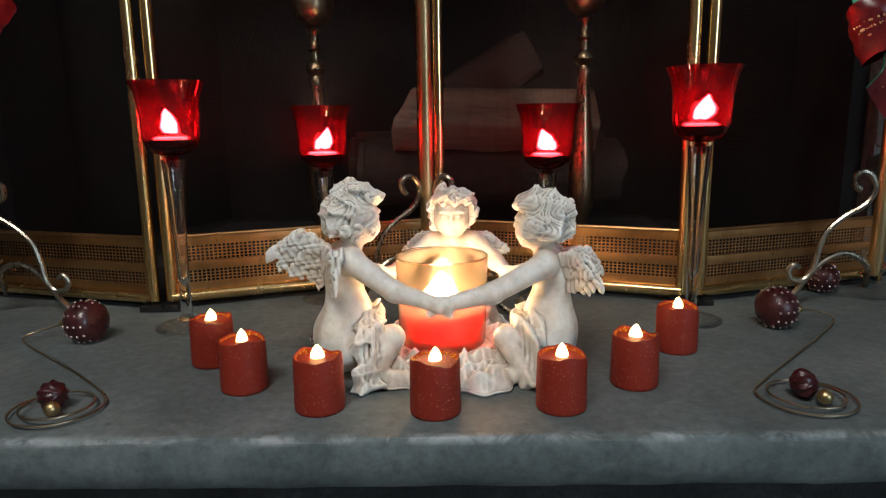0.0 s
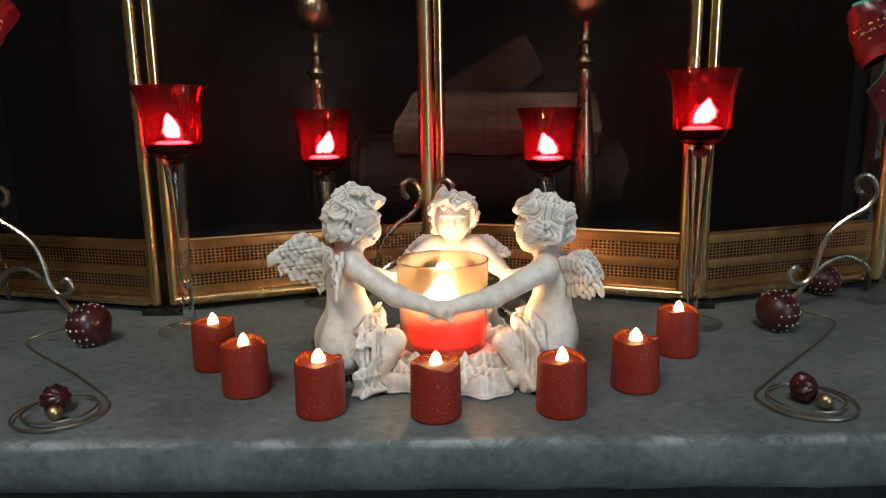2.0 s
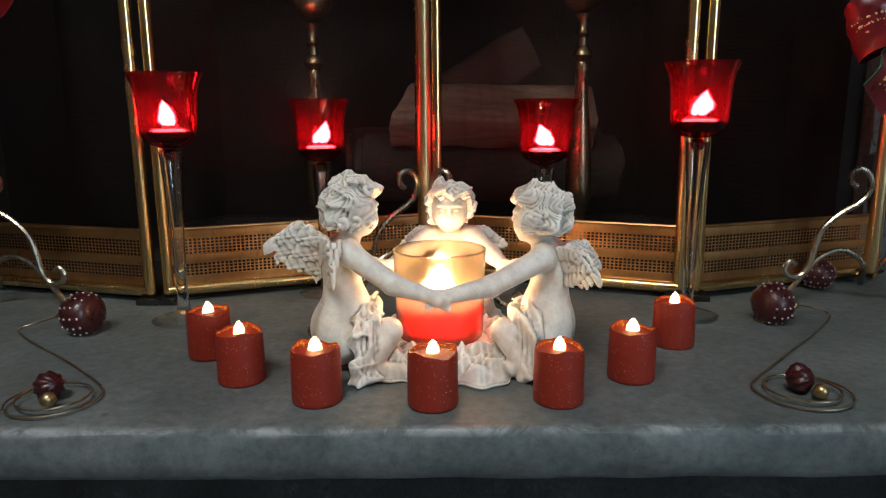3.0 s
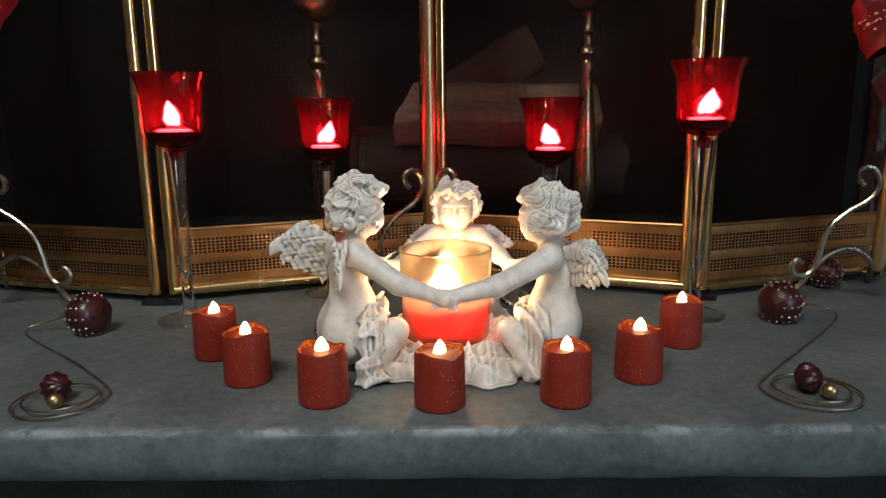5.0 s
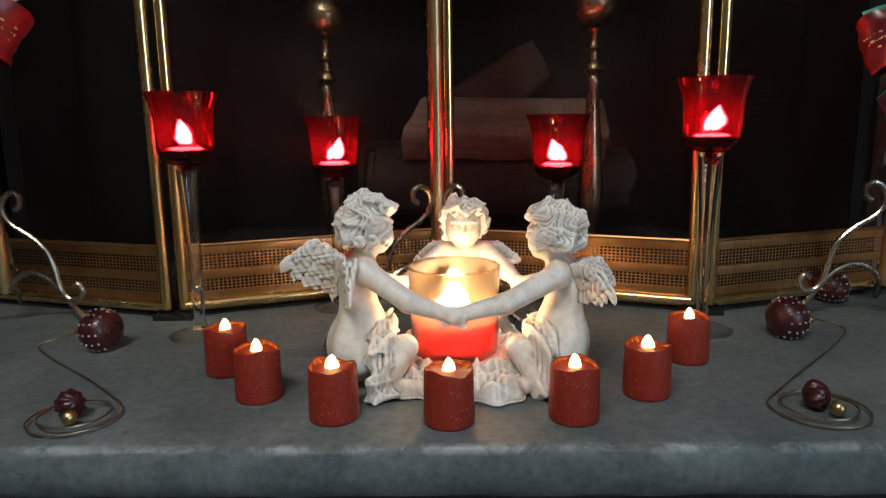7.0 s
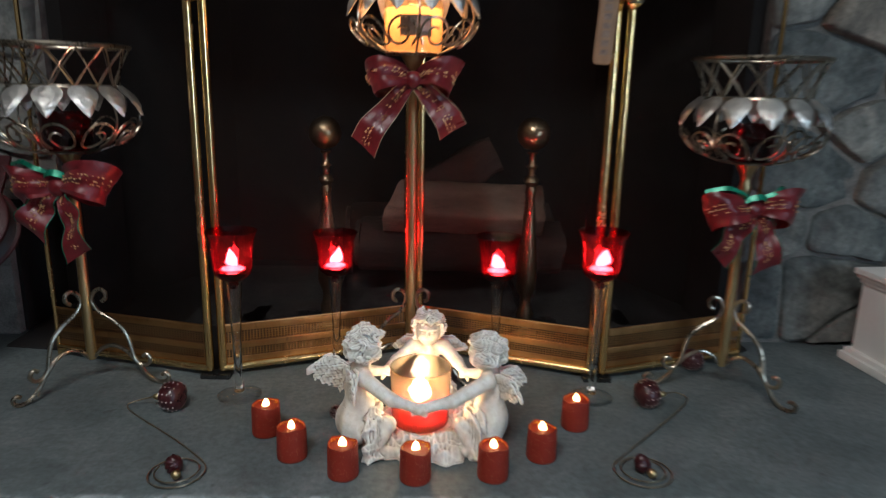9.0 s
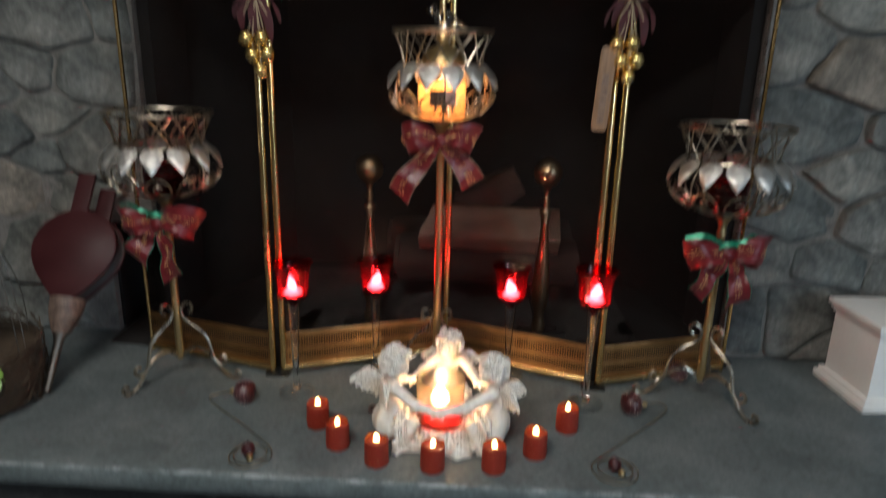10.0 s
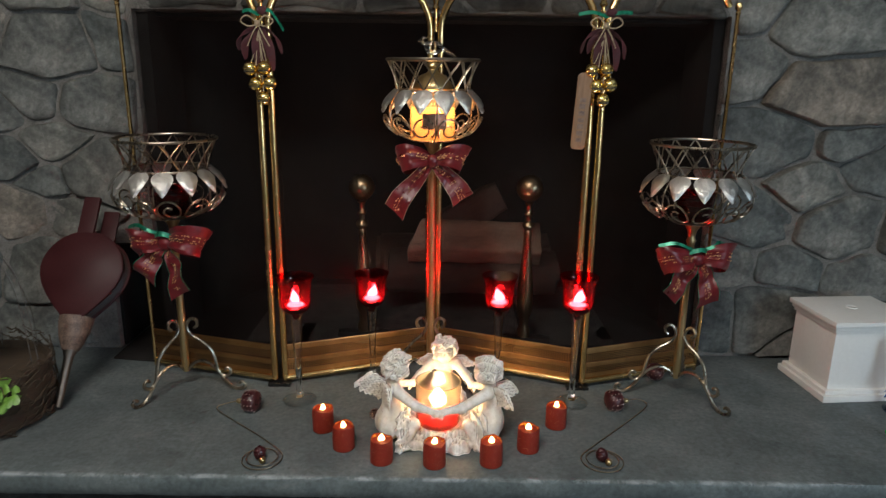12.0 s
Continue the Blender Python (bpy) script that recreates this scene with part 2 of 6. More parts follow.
M_LEAF = brass_material("silver_leaf", (0.62, 0.60, 0.56), (0.90, 0.88, 0.83), 0.34, 0.5, 0.0022)
M_PICKWIRE = brass_material("dark_gold_wire", (0.27, 0.21, 0.14), (0.46, 0.38, 0.27), 0.34, 0.5)
M_BLACK = surface("black_enamel", (0.008, 0.008, 0.008), (0.02, 0.02, 0.02), 0.35)
M_WIRE_MESH = screen_mesh_material()
M_STATUE = statue_material()
M_CANDLE = glitter_material("red_glitter_wax", (0.29, 0.022, 0.008), (1.0, 0.58, 0.34), 0.958, 0.4, 1100)
# the hollow's amber carries the LED's light inside, put into the glitter colour
M_CANDLE_TOP = glitter_material("led_lit_amber_glitter", (0.32, 0.045, 0.003), (1.0, 0.50, 0.07), 0.45, 0.2, 620, 0.0)
M_LED = glow("led_flame", (1.0, 0.66, 0.26), 13.0)
M_FLAME = glow("candle_flame", (1.0, 0.72, 0.42), 92.0)
M_CUP_FLAME = glow("tealight_flame", (1.0, 0.68, 0.50), 300.0)
M_RED_DARK = surface("dark_ruby_glass", (0.07, 0.002, 0.005), (0.10, 0.004, 0.008), 0.10, scale=60, relief=0.0002)
M_RED_GLASS = tinted_glass("ruby_glass", (0.66, 0.085, 0.115), (0.80, 0.03, 0.06), 0.989, 0.22)
# wax is no lamp: the flame's light in it is put in as emission
M_TEALIGHT = glow("emissive_tealight_wax", (1.0, 0.80, 0.62), 80.0)
M_RED_SOLID = glass("ruby_glass_foot", (0.35, 0.004, 0.008))
M_CLEAR = glass("clear_glass", (0.96, 0.96, 0.95))
M_THIN = tinted_glass("thin_clear_glass", (0.985, 0.985, 0.98), (0.9, 0.9, 0.9), 0.985)
M_SMOKE = tinted_glass("amber_clear_glass", (0.95, 0.89, 0.78), (0.84, 0.66, 0.46), 0.925)
M_TUMBLER = tinted_glass("hazy_amber_glass", (0.95, 0.88, 0.76), (0.84, 0.64, 0.42), 0.965, 0.5)
M_LIP = glass("glass_lip", (0.93, 0.86, 0.74))
M_PINK_WAX = surface("pink_candle_wax", (0.86, 0.11, 0.13), (0.92, 0.17, 0.18), 0.35, scale=40)
wax_nodes, wax_links = M_PINK_WAX.node_tree.nodes, M_PINK_WAX.node_tree.links
wax_through, wax_mix = wax_nodes.new("ShaderNodeBsdfTranslucent"), wax_nodes.new("ShaderNodeMixShader")
wax_through.inputs[0].default_value, wax_mix.inputs[0].default_value = (0.95, 0.17, 0.19, 1), 0.6
wax_links.new(wax_nodes["Principled BSDF"].outputs[0], wax_mix.inputs[1]), wax_links.new(wax_through.outputs[0], wax_mix.inputs[2])
wax_links.new(wax_mix.outputs[0], wax_nodes["Material Output"].inputs[0])
M_LOG = surface("split_log", (0.13, 0.085, 0.056), (0.31, 0.215, 0.15), 0.85, scale=18, fine=120, relief=0.004, stretch=(0.25, 1, 1))
M_CHAR = surface("weathered_split_log", (0.034, 0.024, 0.018), (0.08, 0.058, 0.043), 0.9, scale=18, fine=120, relief=0.004, stretch=(0.25, 1, 1))
M_BARK = surface("log_bark", (0.016, 0.011, 0.009), (0.048, 0.034, 0.026), 0.95, scale=40, fine=160, relief=0.008, stretch=(0.3, 1, 1))
M_RIBBON = surface("red_satin_ribbon", (0.072, 0.003, 0.005), (0.185, 0.008, 0.013), 0.40, scale=45, fine=500, sheen=0.06)
M_RIBBON_GOLD = surface("gold_print", (0.55, 0.28, 0.12), (0.8, 0.5, 0.25), 0.35, 0.7)
M_GREEN = surface("green_foil_ribbon", (0.005, 0.14, 0.075), (0.01, 0.25, 0.14), 0.3, 0.3)
M_DARKLEAF = surface("burgundy_velvet", (0.035, 0.006, 0.008), (0.08, 0.012, 0.016), 0.8, sheen=0.1)
M_RAFFIA = surface("raffia", (0.22, 0.16, 0.10), (0.40, 0.31, 0.20), 0.8, scale=60)
M_TAG = surface("wooden_tag", (0.17, 0.090, 0.045), (0.31, 0.18, 0.10), 0.65, scale=30, stretch=(1, 1, 0.2))
M_BEAD = surface("dark_red_bead", (0.022, 0.004, 0.005), (0.062, 0.010, 0.012), 0.34, scale=60)
M_STUD = surface("pearl_stud", (0.45, 0.33, 0.30), (0.65, 0.52, 0.48), 0.25, 0.5)
M_BOX = surface("white_painted_wood", (0.76, 0.745, 0.705), (0.84, 0.825, 0.79), 0.6, scale=8, fine=120, relief=0.0008)
M_BELLOWS = surface("burgundy_lacquered_wood", (0.030, 0.0065, 0.0075), (0.052, 0.011, 0.012), 0.46, scale=10)
M_BELLOWS.node_tree.nodes["Principled BSDF"].inputs["Specular IOR Level"].default_value = 0.22
M_LEATHER = surface("cracked_leather", (0.03, 0.016, 0.012), (0.22, 0.15, 0.115), 0.55, scale=60, relief=0.002)
M_PLEAT = surface("pleated_leather", (0.014, 0.008, 0.007), (0.045, 0.026, 0.02), 0.6, scale=60, relief=0.002)
M_NOZZLE = brass_material("dull_metal", (0.09, 0.08, 0.07), (0.22, 0.20, 0.18), 0.40, 0.8)
M_BASKET = surface("woven_twig", (0.03, 0.019, 0.011), (0.085, 0.057, 0.034), 0.9, scale=40, fine=300, relief=0.003)
M_MOSS = surface("coir_moss", (0.03, 0.02, 0.012), (0.075, 0.052, 0.03), 0.98, scale=60, relief=0.004)
M_PLANT = surface("green_leaf", (0.10, 0.22, 0.03), (0.20, 0.38, 0.07), 0.5, scale=50)
M_PAPER = surface("white_feather", (0.68, 0.66, 0.62), (0.78, 0.76, 0.72), 0.75, scale=30)
M_BLUE = glass("blue_glass", (0.06, 0.25, 0.75))
M_BLUE_FOIL = surface("blue_foil", (0.03, 0.09, 0.42), (0.12, 0.32, 0.80), 0.25, 0.6, scale=60)
M_GREEN_GLASS = surface("green_plastic", (0.02, 0.42, 0.08), (0.05, 0.55, 0.14), 0.25)
M_ASH = surface("ash", (0.010, 0.0095, 0.009), (0.07, 0.066, 0.062), 0.95, scale=40, relief=0.006)
M_PRINT = surface("label_print", (0.10, 0.06, 0.045), (0.26, 0.17, 0.12), 0.6, scale=120)
M_LABEL_PALE = surface("label_picture", (0.34, 0.19, 0.16), (0.70, 0.50, 0.42), 0.5, scale=70)
M_WINDOW = glow("daylight_beyond", (0.55, 0.75, 1.0), 1.2)
M_DIFFUSER = glow("lamp_diffuser", (1.0, 0.94, 0.86), 3.0)


# ---- geometry helpers ----
class Geo:
    """Gathers points and faces of one mesh."""

    def __init__(self):
        self.v, self.f = [], []

    def add(self, verts, faces):
        k = len(self.v)
        self.v += [tuple(p) for p in verts]
        self.f += [tuple(i + k for i in f) for f in faces]
        return self

    def lathe(self, profile, seg=32, at=(0, 0, 0), m=None, wobble=None):
        vs, fs = [], []
        for r, z in profile:
            for k in range(seg):
                a = 2 * math.pi * k / seg
                rr, zz = wobble(r, z, a) if wobble else (r, z)
                p = Vector((rr * math.cos(a), rr * math.sin(a), zz))
                vs.append((m @ p if m else p) + Vector(at))
        n = len(profile)
        for i in range(n - 1):
            for k in range(seg):
                fs.append((i * seg + k, i * seg + (k + 1) % seg, (i + 1) * seg + (k + 1) % seg, (i + 1) * seg + k))
        if profile[0][0] > 1e-5:
            fs.append(tuple(reversed(range(seg))))
        if profile[-1][0] > 1e-5:
            fs.append(tuple((n - 1) * seg + k for k in range(seg)))
        return self.add(vs, fs)

    def shell(self, profile, seg=32, at=(0, 0, 0), m=None, wobble=None):
        """A closed loop of profile points turned about z, such as a glass with walls."""
        vs, fs, n = [], [], len(profile)
        for r, z in profile:
            for k in range(seg):
                a = 2 * math.pi * k / seg
                rr, zz = wobble(r, z, a) if wobble else (r, z)
                p = Vector((rr * math.cos(a), rr * math.sin(a), zz))
                vs.append((m @ p if m else p) + Vector(at))
        for i in range(n - 1):
            for k in range(seg):
                fs.append((i * seg + k, i * seg + (k + 1) % seg, (i + 1) * seg + (k + 1) % seg, (i + 1) * seg + k))
        return self.add(vs, fs)

    def tube(self, pts, r, seg=8, closed=False, taper=None):
        pts = [Vector(p) for p in pts]
        n = len(pts)
        tang = []
        for i in range(n):
            a = pts[(i - 1) % n] if closed or i else pts[0]
            b = pts[(i + 1) % n] if closed or i < n - 1 else pts[-1]
            tang.append((b - a).normalized())
        side = tang[0].orthogonal().normalized()
        vs, fs = [], []
        for i, (p, t) in enumerate(zip(pts, tang)):
            side = (side - t * side.dot(t)).normalized()
            other = t.cross(side)
            rr = r * (taper(i / max(n - 1, 1)) if taper else 1)
            vs += [p + (side * math.cos(2 * math.pi * k / seg) + other * math.sin(2 * math.pi * k / seg)) * rr for k in range(seg)]
        for i in range(n if closed else n - 1):
            j = (i + 1) % n
            shift = 0
            if closed and j == 0:
                shift = min(range(seg), key=lambda s: sum((vs[i * seg + k] - vs[(k + s) % seg]).length for k in range(seg)))
            for k in range(seg):
                fs.append((i * seg + k, i * seg + (k + 1) % seg, j * seg + (k + 1 + shift) % seg, j * seg + (k + shift) % seg))
        if not closed:
            fs += [tuple(reversed(range(seg))), tuple((n - 1) * seg + k for k in range(seg))]
        return self.add(vs, fs)

    def ball(self, at, r, seg=16, rings=10, scale=(1, 1, 1), m=None):
        prof = [(max(math.sin(math.pi * i / rings), 0) * r, -math.cos(math.pi * i / rings) * r) for i in range(rings + 1)]
        mm = (m or Matrix.Identity(4)) @ Matrix.Diagonal((*scale, 1))
        return self.lathe([(max(a, 1e-6), b) for a, b in prof], seg, at, mm)

    def box(self, lo, hi, bevel=0.0, m=None):
        bm = bmesh.new()
        bmesh.ops.create_cube(bm, size=1)
        for v in bm.verts:
            v.co = Vector([lo[i] + (v.co[i] + 0.5) * (hi[i] - lo[i]) for i in range(3)])
        if bevel:
            bmesh.ops.bevel(bm, geom=list(bm.edges), offset=bevel, segments=2, affect="EDGES", profile=0.7)
        bm.verts.index_update()
        self.add([(m @ v.co if m else v.co) for v in bm.verts], [[v.index for v in f.verts] for f in bm.faces])
        bm.free()
        return self

    def ribbon(self, centre, across, width, thick=0.0008):
        """A band with thickness along a line; across: the band's cross direction at each point."""
        c, n = [Vector(p) for p in centre], len(centre)
        a = [Vector(q).normalized() for q in across] if isinstance(across, list) else [Vector(across).normalized()] * n
        vs, fs = [], []
        for i in range(n):
            t = (c[min(i + 1, n - 1)] - c[max(i - 1, 0)]).normalized()
            up = t.cross(a[i]).normalized() * thick
            w = width(i / (n - 1)) if callable(width) else width
            for s, q in ((-0.5, 1), (-0.17, 1), (0.17, 1), (0.5, 1), (0.5, -1), (-0.5, -1)):
                vs.append(c[i] + a[i] * w * s + up * q * 0.5)
        for i in range(n - 1):
            for k in range(6):
                fs.append((i * 6 + k, i * 6 + (k + 1) % 6, (i + 1) * 6 + (k + 1) % 6, (i + 1) * 6 + k))
        fs += [tuple(reversed(range(6))), tuple((n - 1) * 6 + k for k in range(6))]
        return self.add(vs, fs)

    def data(self, name, material, smooth=True):
        me = bpy.data.meshes.new(name)
        me.from_pydata(self.v, [], self.f)
        me.update()
        me.materials.append(material)
        if smooth:
            me.polygons.foreach_set("use_smooth", [True] * len(me.polygons))
            me.set_sharp_from_angle(angle=radians(42))
        return me


def part(name, geo, material, parent, label="", smooth=True):
    ob = new(name, geo.data(name, material, smooth))
    ob.parent = parent
    return tagged(ob, label)


def thing(name, m, label, category, group=""):
    ob = new(name)
    ob.empty_display_size = 0.02
    ob.matrix_world = m
    return tagged(ob, label, category, group)


def setting(name, geo, material, label, category, smooth=False):
    return tagged(new(name, geo.data(name, material, smooth)), label, category, kind="structure")


def smooth_line(pts, step=5, closed=False):
    """Catmull-Rom through the points."""
    p, n, out = [Vector(q) for q in pts], len(pts), []
    for i in range(n if closed else n - 1):
        a, b, c, d = (p[j % n] if closed else p[min(max(j, 0), n - 1)] for j in (i - 1, i, i + 1, i + 2))
        for k in range(step):
            t = k / step
            out.append(0.5 * (2 * b + (c - a) * t + (2 * a - 5 * b + 4 * c - d) * t * t + (3 * b - a - 3 * c + d) * t ** 3))
    return out if closed else out + [p[-1]]


def circle(r, z, seg=40, at=(0, 0)):
    return [(at[0] + r * math.cos(2 * math.pi * k / seg), at[1] + r * math.sin(2 * math.pi * k / seg), z) for k in range(seg)]


# ---- the setting ----
OPEN_L, OPEN_R, OPEN_TOP = -0.70, 0.69, 0.845
WALL_Y, SLAB_FRONT, ROOM_FLOOR, ROOM_TOP = 1.105, 0.522, -0.42, 1.98


def hearth_slab():
    g = Geo()
    prof = [(1.28, -0.045), (1.28, 0.0), (0.90, 0.0), (0.60, 0.0), (0.533, 0.0), (0.526, -0.0012), (0.5235, -0.004), (0.522, -0.012), (0.522, -0.026), (0.525, -0.040), (0.529, -0.045)]
    n, xs = len(prof), np.linspace(-2.2, 2.2, 441)
    vs, fs = [], []
    for x in xs:
        chip = max(0.0, noise.noise((x * 9, 3.1, 0)) - 0.25) * 0.012
        for k, (y, z) in enumerate(prof):
            if k >= 4:
                y += 0.0022 * noise.noise((x * 14, k * 0.7, 1.0)) + 0.001 * noise.noise((x * 60, k * 1.7, 5.0)) + (chip if 4 <= k <= 7 else 0)
                z += 0.0012 * noise.noise((x * 20, k * 0.9, 9.0)) if k > 4 else 0
            vs.append((x, y, z))
    for i in range(len(xs) - 1):
        for k in range(n):
            fs.append((i * n + k, i * n + (k + 1) % n, (i + 1) * n + (k + 1) % n, (i + 1) * n + k))
    fs += [tuple(range(n)), tuple(reversed([(len(xs) - 1) * n + k for k in range(n)]))]
    return setting("hearth", g.add(vs, fs), M_SLAB, "blue-grey bluestone hearth slab with a worn chipped front edge", "hearth", True)


hearth_slab()
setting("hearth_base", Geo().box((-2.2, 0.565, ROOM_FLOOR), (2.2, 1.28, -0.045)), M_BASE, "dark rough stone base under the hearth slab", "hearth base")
setting("floor", Geo().box((-2.4, -3.2, ROOM_FLOOR - 0.1), (2.4, 0.565, ROOM_FLOOR)), M_CARPET, "dark brown carpeted room floor below the hearth", "floor")
setting("ceiling", Geo().box((-2.4, -3.2, ROOM_TOP), (2.4, 1.9, ROOM_TOP + 0.1)), M_CEILING, "plain white ceiling", "ceiling")
setting("wall_west", Geo().box((-2.4, -3.1, ROOM_FLOOR), (-2.2, 1.9, ROOM_TOP)), M_PLASTER, "plain painted wall", "wall")
setting("wall_south", Geo().box((-2.2, -3.2, ROOM_FLOOR), (2.2, -3.1, ROOM_TOP)), M_PLASTER, "plain painted wall", "wall")
east = Geo().box((2.2, -3.1, ROOM_FLOOR), (2.4, -2.6, ROOM_TOP)).box((2.2, -1.4, ROOM_FLOOR), (2.4, 1.9, ROOM_TOP))
east.box((2.2, -2.6, ROOM_FLOOR), (2.4, -1.4, 0.15)).box((2.2, -2.6, 1.4), (2.4, -1.4, ROOM_TOP))
setting("wall_east", east, M_PLASTER, "plain painted wall with a window opening", "wall")
setting("window_1", Geo().box((2.26, -2.6, 0.15), (2.30, -1.4, 1.4)), M_WINDOW, "daylit window pane", "window")
lamp_plate = thing("ceiling_lamp", pose(-0.35, -0.75, ROOM_TOP), "flat white rectangular ceiling lamp, lit", "ceiling lamp")
part("housing", Geo().box((-0.47, -0.27, -0.035), (0.47, 0.27, 0.0), 0.006), M_CEILING, lamp_plate)
part("diffuser", Geo().box((-0.45, -0.25, -0.045), (0.45, 0.25, -0.036), 0.003), M_DIFFUSER, lamp_plate, "glowing white diffuser")

MORTAR_Y = WALL_Y - 0.012
RECESS_L, RECESS_TOP = -0.815, 0.285  # near-black recess, added where the wall is dark low beside the opening
stone_wall = Geo().box((-2.2, MORTAR_Y, -0.02), (RECESS_L, 1.30, ROOM_TOP)).box((RECESS_L, MORTAR_Y, RECESS_TOP), (OPEN_L, 1.30, ROOM_TOP)).box((OPEN_R, MORTAR_Y, -0.02), (2.2, 1.30, ROOM_TOP)).box((OPEN_L, MORTAR_Y, OPEN_TOP), (OPEN_R, 1.30, ROOM_TOP))
wall_north = setting("wall_north", stone_wall, M_MORTAR, "fieldstone chimney wall with dark recessed mortar round the fireplace opening", "stone wall")
box = Geo()
inner = [(OPEN_L, 1.30), (-0.52, 1.72), (0.51, 1.72), (OPEN_R, 1.30)]
for (xa, ya), (xb, yb) in zip(inner, inner[1:]):
    d = Vector((yb - ya, xa - xb, 0)).normalized() * -0.06
    box.add([(xa, ya, 0), (xb, yb, 0), (xb, yb, 1.1), (xa, ya, 1.1), (xa + d.x, ya + d.y, 0), (xb + d.x, yb + d.y, 0), (xb + d.x, yb + d.y, 1.1), (xa + d.x, ya + d.y, 1.1)],
            [(0, 1, 2, 3), (7, 6, 5, 4), (0, 4, 5, 1), (1, 5, 6, 2), (2, 6, 7, 3), (3, 7, 4, 0)])
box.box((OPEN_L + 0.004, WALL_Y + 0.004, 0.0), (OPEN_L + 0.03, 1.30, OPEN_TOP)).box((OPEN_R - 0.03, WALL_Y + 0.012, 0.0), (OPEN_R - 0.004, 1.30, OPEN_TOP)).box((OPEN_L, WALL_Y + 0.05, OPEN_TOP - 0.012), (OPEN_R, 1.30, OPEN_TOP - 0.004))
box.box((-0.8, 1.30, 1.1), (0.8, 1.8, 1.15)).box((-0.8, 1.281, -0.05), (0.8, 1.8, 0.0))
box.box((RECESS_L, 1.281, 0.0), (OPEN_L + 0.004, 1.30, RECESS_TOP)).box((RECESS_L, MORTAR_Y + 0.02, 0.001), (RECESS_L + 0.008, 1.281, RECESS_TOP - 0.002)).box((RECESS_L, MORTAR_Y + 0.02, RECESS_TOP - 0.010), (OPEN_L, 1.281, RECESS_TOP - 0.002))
setting("firebox", box, M_SOOT_DARK, "soot-blackened brick firebox behind the screen, with a near-black side recess", "firebox")


# ---- brass folding screen ----
H_SIDE, RISE = 0.80, 0.135
TUBE = 0.0078
HINGES = [(-0.685, 0.990), (-0.348, 0.893), (0.006, 1.030), (0.347, 0.895), (0.668, 1.005)]

# sheet added over the slab: darkness behind the screen put in as colour
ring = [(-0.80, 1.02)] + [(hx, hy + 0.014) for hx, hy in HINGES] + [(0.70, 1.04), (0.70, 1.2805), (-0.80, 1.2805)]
dark_sheet = Geo().add([(x, y, z) for z in (0.0005, 0.004) for x, y in ring], [tuple(reversed(range(9))), tuple(range(9, 18))] + [(k, (k + 1) % 9, 9 + (k + 1) % 9, 9 + k) for k in range(9)])
setting("firebox_floor", dark_sheet, M_SOOT_DARK, "near-black sheet over the slab behind the screen, darkness put in as colour", "firebox floor")
fire_screen = thing("fireplace_screen", pose(0, 0, 0), "four-panel folding brass screen with arched tops and black mesh", "fireplace screen")


def perforated(g, w, z0, z1, y=0.0, pitch=0.0055, rise=0.0043, hole=0.34):
    nx, nz = max(int(w / pitch), 1), max(int(round((z1 - z0) / rise)), 1)
    px, pz = w / nx, (z1 - z0) / nz
    for i in range(nx):
        for j in range(nz):
            cx, cz = (i + 0.5) * px, z0 + (j + 0.5) * pz
            ring = [(cx + a * px / 2, y, cz + b * pz / 2) for a, b in ((-1, -1), (1, -1), (1, 1), (-1, 1))]
            inner_ring = [(cx + a * px * hole, y, cz + b * pz * hole) for a, b in ((-0.9, -0.9), (0.9, -0.9), (0.9, 0.9), (-0.9, 0.9))]
            g.add(ring + inner_ring, [(k, (k + 1) % 4, 4 + (k + 1) % 4, 4 + k) for k in range(4)])


